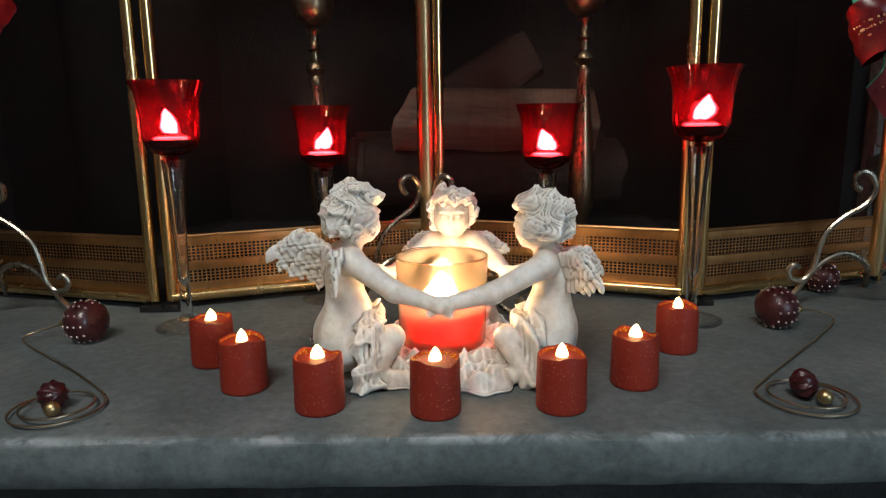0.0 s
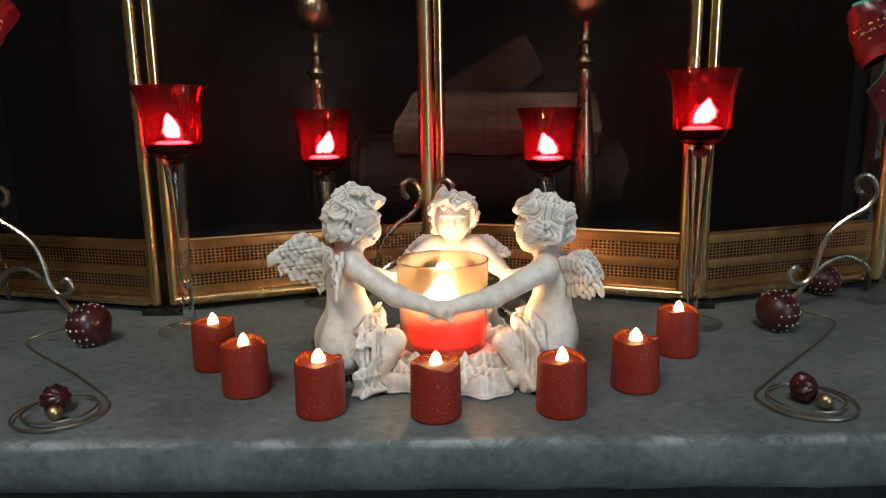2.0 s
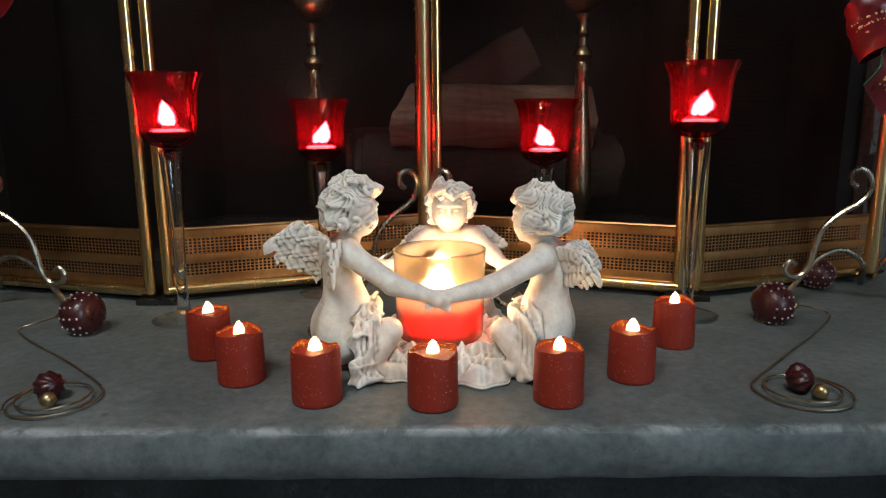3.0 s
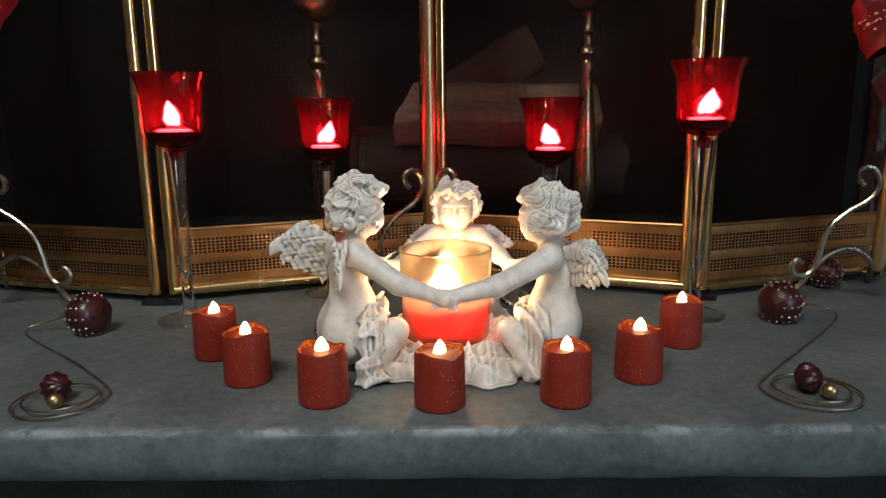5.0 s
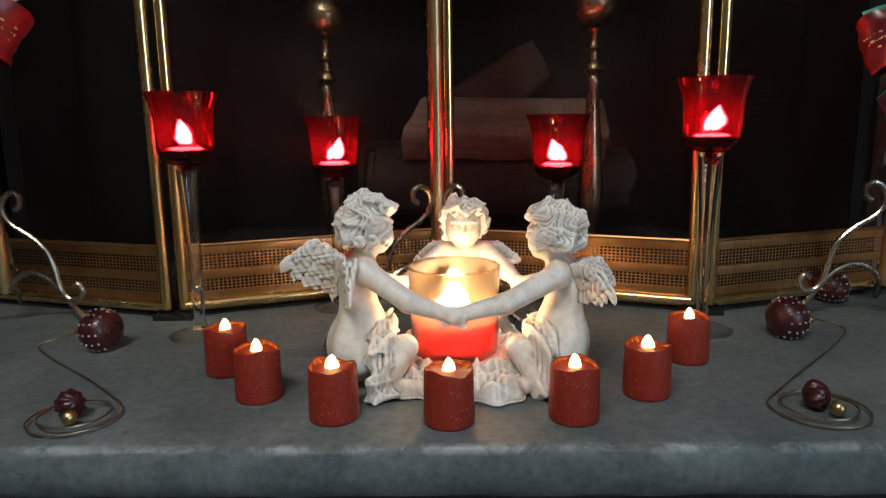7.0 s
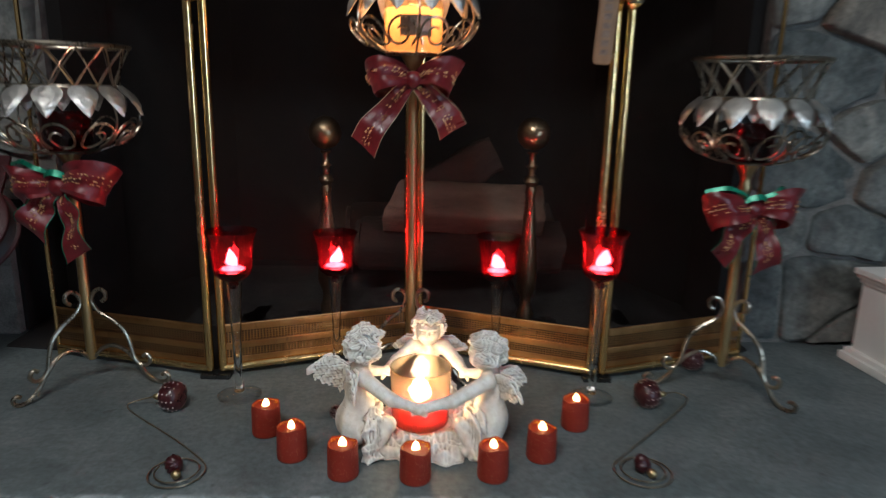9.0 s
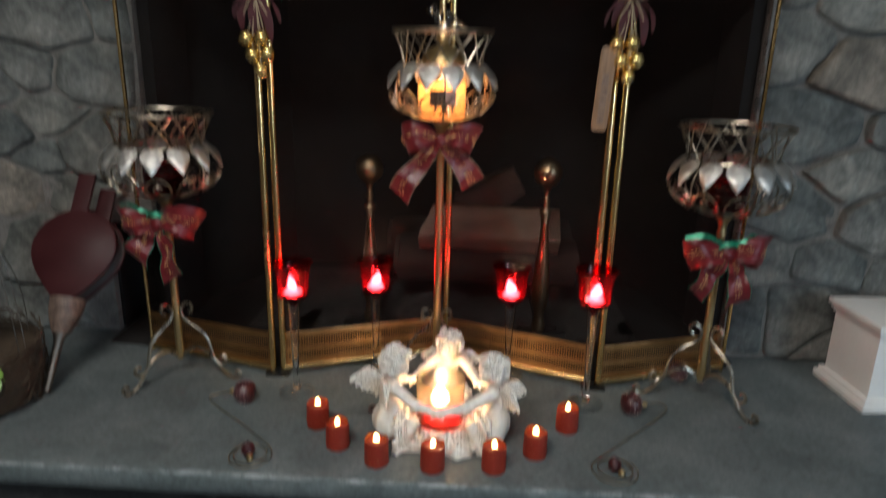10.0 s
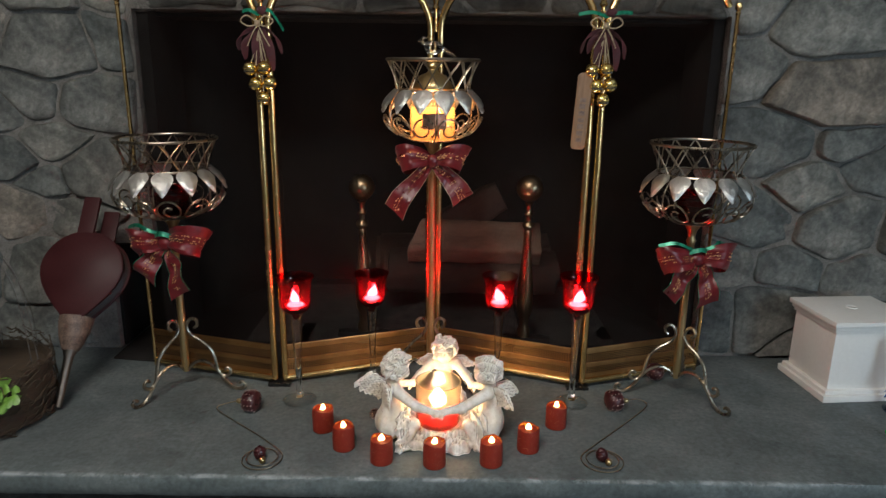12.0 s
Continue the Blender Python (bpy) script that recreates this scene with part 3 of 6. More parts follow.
def screen_panel(a, b, open_side=0):
    va, vb = Vector((*a, 0)), Vector((*b, 0))
    u = (vb - va).normalized()
    va, vb = va + u * 0.0125, vb - u * 0.0125
    w = (vb - va).length
    m = Matrix.Translation(va) @ Matrix.Rotation(math.atan2(u.y, u.x), 4, "Z")
    pan = new("panel")
    pan.parent, pan.matrix_local = fire_screen, m
    bow = [(w / 2 - w / 2 * math.cos(math.pi * k / 28), 0, H_SIDE + RISE * math.sin(math.pi * k / 28)) for k in range(1, 28)]
    arch = [] if open_side < 0 else [(0, 0, 0.012), (0, 0, 0.3), (0, 0, H_SIDE)]
    # the outer end of an outer panel's arch dies into the thin end post below its ball
    arch += [q for q in bow if not open_side or (q[0] - w / 2) * open_side < 0 or q[2] > 0.848]
    arch += [] if open_side > 0 else [(w, 0, H_SIDE), (w, 0, 0.3), (w, 0, 0.012)]
    part("frame", Geo().tube(arch, TUBE, 12), M_BRASS, pan, "polished brass tube frame")
    part("bottom_rail", Geo().tube([(0, -0.002, 0.016), (w / 2, -0.002, 0.016), (w, -0.002, 0.016)], 0.0075, 10), M_BRASS, pan)
    k = Geo()
    k.box((0, -0.0015, 0.022), (w, 0.0, 0.033)).box((0, -0.004, 0.050), (w, -0.001, 0.062), 0.001).box((0, -0.0025, 0.0835), (w, 0.0, 0.095), 0.0006)
    perforated(k, w, 0.033, 0.050), perforated(k, w, 0.062, 0.0835)
    k.tube([(0, -0.002, 0.0965), (w / 2, -0.002, 0.0965), (w, -0.002, 0.0965)], 0.0026, 8)
    part("kick_plate", k, M_PLATE, pan, "brass plate with two perforated bands")
    outline = [(0, 0.098)] + [(0, H_SIDE)] + [(w / 2 - w / 2 * math.cos(math.pi * i / 24), H_SIDE + RISE * math.sin(math.pi * i / 24)) for i in range(1, 24)] + [(w, H_SIDE), (w, 0.098)]
    me = bpy.data.meshes.new("mesh")
    me.from_pydata([(x, 0.003, z) for x, z in outline], [], [tuple(range(len(outline)))])
    uv = me.uv_layers.new(name="UVMap")
    for i, loop in enumerate(me.loops):
        uv.data[i].uv = outline[loop.vertex_index]
    me.materials.append(M_WIRE_MESH)
    ob = new("mesh", me)
    ob.parent = pan
    tagged(ob, "fine black woven wire mesh")


for p, q, free in zip(HINGES, HINGES[1:], (-1, 0, 0, 1)):
    screen_panel(p, q, free)
for k, (hx, hy) in enumerate(HINGES):
    end = k in (0, 4)
    g = Geo()
    if end:
        s = -1 if k == 0 else 1
        g.tube([(hx - s * 0.006, hy, 0.0), (hx - s * 0.002, hy, 0.845)], 0.0045, 8)
        g.lathe([(0.0045, 0.842), (0.006, 0.846), (0.004, 0.850), (0.0075, 0.856), (0.008, 0.861), (0.006, 0.867), (0.0005, 0.869)], 14, (hx - s * 0.002, hy, 0))
        part("end_post", g, M_BRASS, fire_screen, "thin brass rod with a ball top")
    else:
        g.lathe([(0.004, 0.80), (0.004, 0.845), (0.009, 0.850), (0.005, 0.857), (0.0075, 0.866), (0.0085, 0.874), (0.004, 0.882), (0.003, 0.888), (0.0062, 0.895), (0.0068, 0.903), (0.004, 0.914), (0.0005, 0.926)], 14, (hx, hy, 0))
        part("finial", g, M_BRASS, fire_screen, "turned brass finial")
        part("foot", Geo().box((hx - 0.026, hy - 0.014, 0.0), (hx + 0.026, hy + 0.014, 0.008), 0.002), M_BLACK, fire_screen, "black foot plate")


# ---- inside the firebox ----
def andiron(x, y, dz, label):
    t = thing("andiron", pose(x, y, 0), label, "andiron", "andirons in the firebox")
    prof = [(0.034, 0.0), (0.034, 0.008), (0.022, 0.014), (0.016, 0.03), (0.020, 0.045), (0.013, 0.06), (0.013, 0.08), (0.022, 0.10), (0.0235, 0.13), (0.021, 0.18), (0.013, 0.26), (0.0095, 0.300), (0.013, 0.309), (0.009, 0.318), (0.017, 0.328), (0.016, 0.335), (0.008, 0.342), (0.008, 0.355), (0.013, 0.360), (0.008, 0.366), (0.007, 0.382), (0.013, 0.390)]
    part("shaft", Geo().lathe([(r * 0.92, z + (dz if z > 0.2 else 0)) for r, z in prof], 28), M_ANDIRON, t, "turned brass shaft")
    part("ball", Geo().ball((0, 0, 0.427 + dz), 0.034, 32, 20), M_ANDIRON, t, "polished brass ball")
    part("foot", Geo().box((-0.07, -0.018, 0.0), (0.07, 0.018, 0.03), 0.008).box((-0.012, 0.0, 0.05), (0.012, 0.40, 0.075), 0.003).box((-0.012, 0.37, 0.0), (0.012, 0.40, 0.06), 0.003), M_BLACK, t, "black iron bar foot")


andiron(-0.183, 1.165, -0.004, "tall turned brass ball-top andiron behind the mesh screen")
andiron(0.247, 1.138, 0.004, "tall turned brass ball-top andiron behind the mesh screen")


def split_log(a, b, r, turn, label, split=True):
    """A log from a to b; split ones have two flat cut faces."""
    va, vb = Vector(a), Vector(b)
    L = (vb - va).length
    rot = (vb - va).to_track_quat("X", "Z").to_matrix().to_4x4()
    t = thing("firewood_log", Matrix.Translation(va) @ rot @ Matrix.Rotation(radians(turn), 4, "X"), label, "log", "logs in the firebox")
    seg, rings = 26, 14
    vs, fs = [], []
    for i in range(rings):
        x = L * i / (rings - 1)
        for k in range(seg):
            ang = 2 * math.pi * k / seg
            rr = r * (1 + 0.10 * noise.noise((x * 8 + a[0], math.cos(ang) * 1.6, math.sin(ang) * 1.6 + r * 40)))
            p = Vector((0, rr * math.cos(ang), rr * math.sin(ang)))
            if split:
                p.z = min(p.z, 0.18 * r + 0.05 * r * noise.noise((x * 9, p.y * 30, 2)))
                p.y = max(p.y, -0.45 * r + 0.06 * r * noise.noise((x * 7, p.z * 30, 7)))
            vs.append((x + (0.012 * noise.noise((p.y * 40, p.z * 40, i)) if i in (0, rings - 1) else 0), p.y, p.z))
    for i in range(rings - 1):
        for k in range(seg):
            fs.append((i * seg + k, i * seg + (k + 1) % seg, (i + 1) * seg + (k + 1) % seg, (i + 1) * seg + k))
    fs += [tuple(reversed(range(seg))), tuple((rings - 1) * seg + k for k in range(seg))]
    g = Geo().add(vs, fs)
    part("wood", g, M_LOG if split else M_BARK, t, "pale split wood" if split else "dark bark")
    if not split:
        cap = Geo().lathe([(0.0001, 0.0), (r * 0.55, 0.0006), (r * 0.86, 0.0), (r * 0.84, 0.012)], 26, m=Matrix.Rotation(radians(90), 4, "Y"), wobble=lambda q, z, an: (q * (1 + 0.05 * math.sin(3 * an + r * 90)), z - 0.0135))
        part("sawn_end", cap, M_CHAR, t, "weathered sawn end")


def riven_log(a, b, h0, h1, deep, slant, material, label, roll=0):
    """A riven billet: flat split front, rough back, ends sawn at a slant."""
    va, vb = Vector(a), Vector(b)
    L = (vb - va).length
    rot = (vb - va).to_track_quat("X", "Z").to_matrix().to_4x4()
    t = thing("firewood_log", Matrix.Translation(va) @ rot @ Matrix.Rotation(radians(roll), 4, "X"), label, "log", "logs in the firebox")
    seg, rings = 32, 22
    vs, fs = [], []
    for i in range(rings):
        q = i / (rings - 1)
        half = 0.5 * (h0 + (h1 - h0) * min(1.0, 1.6 * q))
        for k in range(seg):
            c, s2 = math.cos(2 * math.pi * k / seg), math.sin(2 * math.pi * k / seg)
            y = deep * 0.5 * math.copysign(abs(c) ** 0.35, c)
            z = half * math.copysign(abs(s2) ** 0.45, s2)
            n1 = noise.noise((q * L * 14, y * 18 + a[0] * 9, z * 22))
            n2 = noise.noise((q * L * 40, y * 70, z * 90 + a[2]))
            vs.append((L * q + slant * z * (1 - q) + 0.004 * n2, y + (0.010 if c > 0 else 0.005) * n1 + 0.0016 * n2, z + 0.009 * n1 * q + 0.002 * n2))
    for i in range(rings - 1):
        for k in range(seg):
            fs.append((i * seg + k, i * seg + (k + 1) % seg, (i + 1) * seg + (k + 1) % seg, (i + 1) * seg + k))
    fs += [tuple(reversed(range(seg))), tuple((rings - 1) * seg + k for k in range(seg))]
    part("wood", Geo().add(vs, fs), material, t)


split_log((-0.128, 1.370, 0.140), (0.36, 1.37, 0.135), 0.066, 0, "dark bark-covered log with a weathered sawn end on the andirons", False)
split_log((-0.165, 1.51, 0.145), (0.36, 1.52, 0.150), 0.070, 0, "dark bark-covered log lying on the andirons", False)
riven_log((-0.050, 1.331, 0.243), (0.305, 1.331, 0.236), 0.118, 0.112, 0.080, 0.34, M_LOG, "split log with a pale cut face on the pile", -50)
riven_log((0.035, 1.385, 0.282), (0.196, 1.385, 0.366), 0.078, 0.092, 0.070, 0.1, M_CHAR, "dark split log propped at a slant on the pile")
ash = Geo()
nx, ny = 60, 24
ash.add([(-0.5 + i / nx, 1.14 + 0.5 * j / ny, 0.004 + 0.03 * max(0, noise.noise((i * 0.16, j * 0.16, 0)) + 0.35) * math.sin(math.pi * i / nx) * math.sin(math.pi * j / ny)) for i in range(nx + 1) for j in range(ny + 1)],
        [(i * (ny + 1) + j, (i + 1) * (ny + 1) + j, (i + 1) * (ny + 1) + j + 1, i * (ny + 1) + j + 1) for i in range(nx) for j in range(ny)])
tagged(new("ash", ash.data("ash", M_ASH)), "grey ash heap on the firebox floor", "ash", kind="stuff")


# ---- pewter candle stands ----
LEG_A = [(0.027, 0.150), (0.034, 0.156), (0.034, 0.167), (0.025, 0.172), (0.015, 0.166), (0.010, 0.150), (0.020, 0.132), (0.044, 0.116), (0.063, 0.096), (0.071, 0.070), (0.075, 0.049), (0.085, 0.036), (0.098, 0.036), (0.104, 0.046), (0.098, 0.055), (0.091, 0.051)]
LEG_B = [(0.006, 0.048), (0.018, 0.062), (0.038, 0.070), (0.060, 0.062), (0.078, 0.043), (0.095, 0.018), (0.112, 0.005), (0.128, 0.005), (0.134, 0.014), (0.128, 0.021), (0.122, 0.017)]
LABEL_STAND = "pewter wire candle stand with scroll legs"


def basket_radius(z):
    """Radius of the basket at a height above its bottom ring, 0 to 0.105."""
    return float(np.interp(z / 0.105, (0, 0.05, 0.13, 0.25, 0.40, 0.55, 0.70, 0.85, 1.0), (0.045, 0.062, 0.082, 0.099, 0.110, 0.113, 0.109, 0.099, 0.083)))


def candle_stand(x, y, rim_z, legs, label, girth=1.0):
    def belly(z):
        return basket_radius(z) * girth

    t = thing("candle_stand", pose(x, y, 0), label, "candle stand", "pewter candle stands")
    low = rim_z - 0.166
    col = [(0.0001, 0.040), (0.006, 0.043), (0.0085, 0.052), (0.0085, 0.16), (0.0078, low - 0.05), (0.0105, low - 0.042), (0.0075, low - 0.034), (0.010, low - 0.02), (0.018, low - 0.006), (0.020, low)]
    part("column", Geo().lathe(col, 18), M_COLUMN, t, "gold-toned round column")
    for a in legs:
        ca, sa = math.cos(radians(a)), math.sin(radians(a))
        g = Geo()
        for line in (LEG_A, LEG_B):
            g.tube(smooth_line([(r * ca, r * sa, z) for r, z in line], 4), 0.0037, 8)
        part("leg", g, M_IRON, t, "pewter scroll leg")
    part("rim", Geo().tube(circle(0.103 * girth, rim_z, 56), 0.0032, 8, True), M_IRON, t)
    part("neck_ring", Geo().tube(circle(0.083 * girth, rim_z - 0.062, 48), 0.0026, 6, True), M_IRON, t)
    part("bottom_plate", Geo().lathe([(0.0001, low - 0.002), (0.044, low - 0.001), (0.046, low + 0.002), (0.0001, low + 0.002)], 28), M_IRON, t)
    n, lat = 14, Geo()
    for k in range(n):
        for s in (-1, 1):
            a0 = 2 * math.pi * k / n
            a1 = a0 + s * 2 * math.pi / n
            line = []
            for i in range(9):
                q = i / 8
                aa, rr = a0 + (a1 - a0) * q, girth * (0.103 - 0.020 * math.sin(q * math.pi / 2))
                line.append((rr * math.cos(aa), rr * math.sin(aa), rim_z - 0.062 * q))
            lat.tube(line, 0.0016, 5)
    part("lattice", lat, M_IRON, t, "crossed wire lattice")
    for k in range(6):
        a = 2 * math.pi * (k + 0.5) / 6 + 0.1
        part("rib", Geo().tube([(belly(0.105 * i / 14) * math.cos(a), belly(0.105 * i / 14) * math.sin(a), low + 0.105 * i / 14) for i in range(15)], 0.0018, 6), M_IRON, t)
        for s in (-1, 1):
            line = []
            for i in range(40):
                q = i / 39
                turn, rad = -0.7 + q * 9.2, 0.0255 * (1 - 0.74 * q ** 1.25)
                du, dz = s * (0.0275 - rad * math.cos(turn)), 0.029 + rad * math.sin(turn)
                rr = belly(max(dz, 0.002)) + 0.001
                aa = a + du / rr
                line.append((rr * math.cos(aa), rr * math.sin(aa), low + dz))
            part("scroll", Geo().tube(line, 0.0019, 6), M_IRON, t, "wire scroll")
    for k in range(13):
        a = 2 * math.pi * (k + 0.3) / 13
        vs, fs, rows, cols = [], [], 13, 9
        for i in range(rows):
            q = i / (rows - 1)
            z = 0.106 - 0.046 * q
            wide = 0.0212 * (math.sqrt(1 - 0.80 * ((0.3 - q) / 0.3) ** 2) if q < 0.3 else max(1 - (q - 0.3) / 0.7, 0.0) ** 0.8) + 0.0004
            for ci in range(cols):
                c = -1 + 2 * ci / (cols - 1)
                emboss = 0.0011 * math.cos(13.0 * math.hypot(c * wide / 0.0212, (q - 0.38) * 1.6)) + 0.0005 * noise.noise((c * 5, q * 9, k))
                rr = belly(z) + 0.006 - 0.0025 * c * c + 0.006 * q * (1 - q) + emboss
                aa = a + c * wide / rr
                vs.append((rr * math.cos(aa), rr * math.sin(aa), low + z))
        for i in range(rows - 1):
            for c in range(cols - 1):
                fs.append((i * cols + c, i * cols + c + 1, (i + 1) * cols + c + 1, (i + 1) * cols + c))
        m0 = len(vs)
        vs += [(p[0] * 0.988, p[1] * 0.988, p[2]) for p in vs]
        fs += [tuple(reversed([q + m0 for q in f])) for f in fs]
        part("leaf", Geo().add(vs, fs), M_LEAF, t, "embossed silver leaf ornament")
    return t


candle_stand(-0.556, 0.868, 0.572, (235, -3, 116), LABEL_STAND + ", beside the bellows")
candle_stand(0.566, 0.866, 0.576, (309, 175, 62), LABEL_STAND + ", beside the white box")
candle_stand(0.003, 0.900, 0.738, (205, 335, 90), "tall " + LABEL_STAND + ", behind the angel statue", 0.93)


def dark_candle(x, y, z):
    t = thing("votive_glass", pose(x, y, z), "dark red glass votive in the wire basket of a stand", "votive candle", "votives in stands")
    part("glass", Geo().shell([(0.0001, 0.0), (0.030, 0.0), (0.036, 0.01), (0.040, 0.06), (0.0385, 0.06), (0.0345, 0.011), (0.029, 0.003), (0.0001, 0.003)], 28), M_RED_SOLID, t, "dark ruby glass")
    part("wax", Geo().lathe([(0.0001, 0.004), (0.031, 0.004), (0.036, 0.035), (0.0001, 0.033)], 24), M_BELLOWS, t, "dark red wax")


dark_candle(-0.556, 0.868, 0.409)
dark_candle(0.566, 0.866, 0.413)

jar = thing("jar_candle", pose(0.003, 0.900, 0.575), "lit amber jar candle with a printed label", "candle")
amber = tinted_glass("amber_wax_glow", (1.0, 0.80, 0.56), (1.0, 0.68, 0.42), 0.12)
part("wax", Geo().shell([(0.0001, 0.001), (0.0455, 0.001), (0.0470, 0.004), (0.0470, 0.068), (0.043, 0.068), (0.041, 0.012), (0.0001, 0.012)], 40), amber, jar, "glowing orange wax").visible_shadow = False
part("glass", Geo().shell([(0.0485, 0.0015), (0.0488, 0.07), (0.046, 0.085), (0.036, 0.100), (0.033, 0.106), (0.0315, 0.106), (0.0345, 0.099), (0.0445, 0.084), (0.0476, 0.07), (0.0476, 0.0015)], 40), M_SMOKE, jar, "clear glass jar").visible_shadow = False
part("lid", Geo().lathe([(0.036, 0.101), (0.041, 0.104), (0.041, 0.110), (0.037, 0.120), (0.026, 0.132), (0.013, 0.137), (0.009, 0.144), (0.014, 0.150), (0.012, 0.156), (0.0005, 0.159)], 28), M_COLUMN, jar, "gold domed lid")
def label_patch(name, a0, a1, z0, z1, r, material, text):
    g, n = Geo(), 10
    ang = [a0 + (a1 - a0) * i / n for i in range(n + 1)]
    g.add([(rr * math.sin(a), -rr * math.cos(a), z) for rr in (r, r - 0.0006) for a in ang for z in (z0, z1)],
          [(2 * i, 2 * i + 2, 2 * i + 3, 2 * i + 1) for i in range(n)] + [(2 * n + 2 + 2 * i + 1, 2 * n + 2 + 2 * i + 3, 2 * n + 2 + 2 * i + 2, 2 * n + 2 + 2 * i) for i in range(n)])
    return part(name, g, material, jar, text)


label_patch("printed_label", -0.42, 0.62, 0.024, 0.056, 0.0498, M_PRINT, "brown printed picture label")
label_patch("pale_picture", 0.12, 0.55, 0.031, 0.054, 0.0506, M_LABEL_PALE, "pale rose picture with a dark swirl")

bird = thing("glass_bird", pose(0.004, 0.893, 0.742), "small clear glass bird ornament hanging by a wire", "ornament")
part("body", Geo().ball((0, 0, 0.020), 0.015, 20, 12, (1.35, 0.8, 0.95)).ball((-0.020, 0, 0.033), 0.0085, 16, 10).tube([(-0.027, 0, 0.033), (-0.035, 0, 0.031)], 0.003, 8, taper=lambda q: 1 - 0.9 * q).tube([(0.015, 0, 0.022), (0.028, 0, 0.012), (0.046, 0, 0.002)], 0.006, 10, taper=lambda q: 1 - 0.6 * q), M_CLEAR, bird, "clear glass bird")
part("wire", Geo().tube([(0, 0, 0.033), (0.002, 0.05, 0.09), (0.002, 0.128, 0.16)], 0.0005, 5), M_IRON, bird, "thin hanging wire")


# ---- ribbon bows ----
def ribbon_bow(x, y, z, size, turn, sprig, label, seed, tails):
    """A soft satin bow: two drooping loops, a knot, two flared tails. tails: side, length and swing of each."""
    t = thing("ribbon_bow", pose(x, y, z, 0, 0, turn) @ Matrix.Scale(size, 4), label, "bow", "bows on the stands")
    rnd = random.Random(seed)
    edge, gold = Geo(), Geo()

    def band(name, line, across, width, text, wired):
        """A creased strip of ribbon, doubled for its thickness, with a stripe of print."""
        m, cols = len(line) - 1, 9
        vs, fs = [], []
        for i, (p, a) in enumerate(zip(line, across)):
            p, a, q = Vector(p), Vector(a).normalized(), i / m
            tng = (Vector(line[min(i + 1, m)]) - Vector(line[max(i - 1, 0)])).normalized()
            nrm = tng.cross(a).normalized()
            for c in range(cols):
                v = -0.5 + c / (cols - 1)
                fold = 0.20 * width(q) * v * v - 0.0055 * math.sin(math.pi * min(q * 1.4, 1)) * noise.noise((v * 3.4 + seed, q * 4.5, seed * 1.7)) - 0.003 * math.sin(v * 16 + 5 * q + seed) * (1 - q)
                vs.append(p + a * v * width(q) + nrm * fold)
        for i in range(m):
            fs += [(i * cols + c, i * cols + c + 1, (i + 1) * cols + c + 1, (i + 1) * cols + c) for c in range(cols - 1)]
        k0, sheet = len(vs), list(vs)
        fs += [tuple(reversed([v + k0 for v in f])) for f in fs]
        shift = Vector((0.0003, 0.0010, 0.0003))
        part(name, Geo().add(vs + [v + shift for v in vs], fs), M_RIBBON, t, text)
        if wired:
            for c in (0, cols - 1):
                edge.tube([sheet[i * cols + c] for i in range(m + 1)], 0.0006, 5)
        for i in range(3, m - 1):
            if noise.noise((i * 0.45, seed * 3.1, 0.5)) < -0.05:
                continue
            for _ in range(4):
                c = rnd.choice((3, 4, 4, 5))
                p = sheet[i * cols + c].lerp(sheet[(i + 1) * cols + c], rnd.random())
                gold.ball(p + Vector((rnd.uniform(-0.001, 0.001), -0.0008, rnd.uniform(-0.001, 0.001))), rnd.uniform(0.0006, 0.0013), 6, 4, (1.4, 0.6, 1.0))

    for s in (-1, 1):
        up = rnd.uniform(-0.008, 0.006)
        reach = rnd.uniform(0.90, 1.08)
        loop = smooth_line([(0, -0.014, 0.002), (s * 0.020, -0.034, 0.010 + up), (s * 0.046 * reach, -0.042, 0.012 + up), (s * 0.066 * reach, -0.026, 0.004 + up), (s * 0.062 * reach, -0.004, -0.008 + up), (s * 0.034, 0.002, -0.010), (0, -0.008, -0.002)], 7)
        m = len(loop) - 1
        across = [Vector((s * (0.10 + 0.35 * math.sin(math.pi * i / m)) + 0.15 * math.sin(7 * i / m + seed), 0.30 + 0.25 * math.sin(5 * i / m + seed), 1.0)) for i in range(m + 1)]
        band("loop", loop, across, lambda q: 0.014 + 0.042 * math.sin(math.pi * q) ** 0.8, "red satin loop", False)
    for s, long, swing in tails:
        drop = smooth_line([(s * 0.003, -0.014, -0.004), (s * (0.014 + 0.2 * swing), -0.032, -0.020 * long), (s * (0.026 + 0.45 * swing), -0.026, -0.044 * long), (s * (0.034 + 0.8 * swing), -0.036, -0.066 * long), (s * (0.040 + swing), -0.026, -0.092 * long)], 7)
        m = len(drop) - 1
        across = [Vector((1.0, 0.35 * s * math.sin(3.0 * i / m + seed), 0.75 * s + 0.2 * math.sin(4 * i / m))) for i in range(m + 1)]
        band("tail", drop, across, lambda q: 0.014 + 0.036 * q ** 0.7, "red ribbon tail with gold print", True)
    part("knot", Geo().ball((0, -0.022, 0.0), 0.0125, 16, 10, (1.15, 0.9, 1.1)), M_RIBBON, t)
    tagged(part("gold_print", gold, M_RIBBON_GOLD, t, "gold flecked print"), kind="stuff")
    part("wired_edge", edge, M_GREEN if sprig else M_RAFFIA, t, "green wired edge" if sprig else "pale wired edge")
    if sprig:
        g = Geo()
        for s, q in ((-1, 0.9), (1, 0.7)):
            line = smooth_line([(0, -0.014, 0.014), (s * 0.025, -0.03, 0.026), (s * 0.055 * q, -0.025, 0.034), (s * 0.085 * q, -0.012, 0.026)], 5)
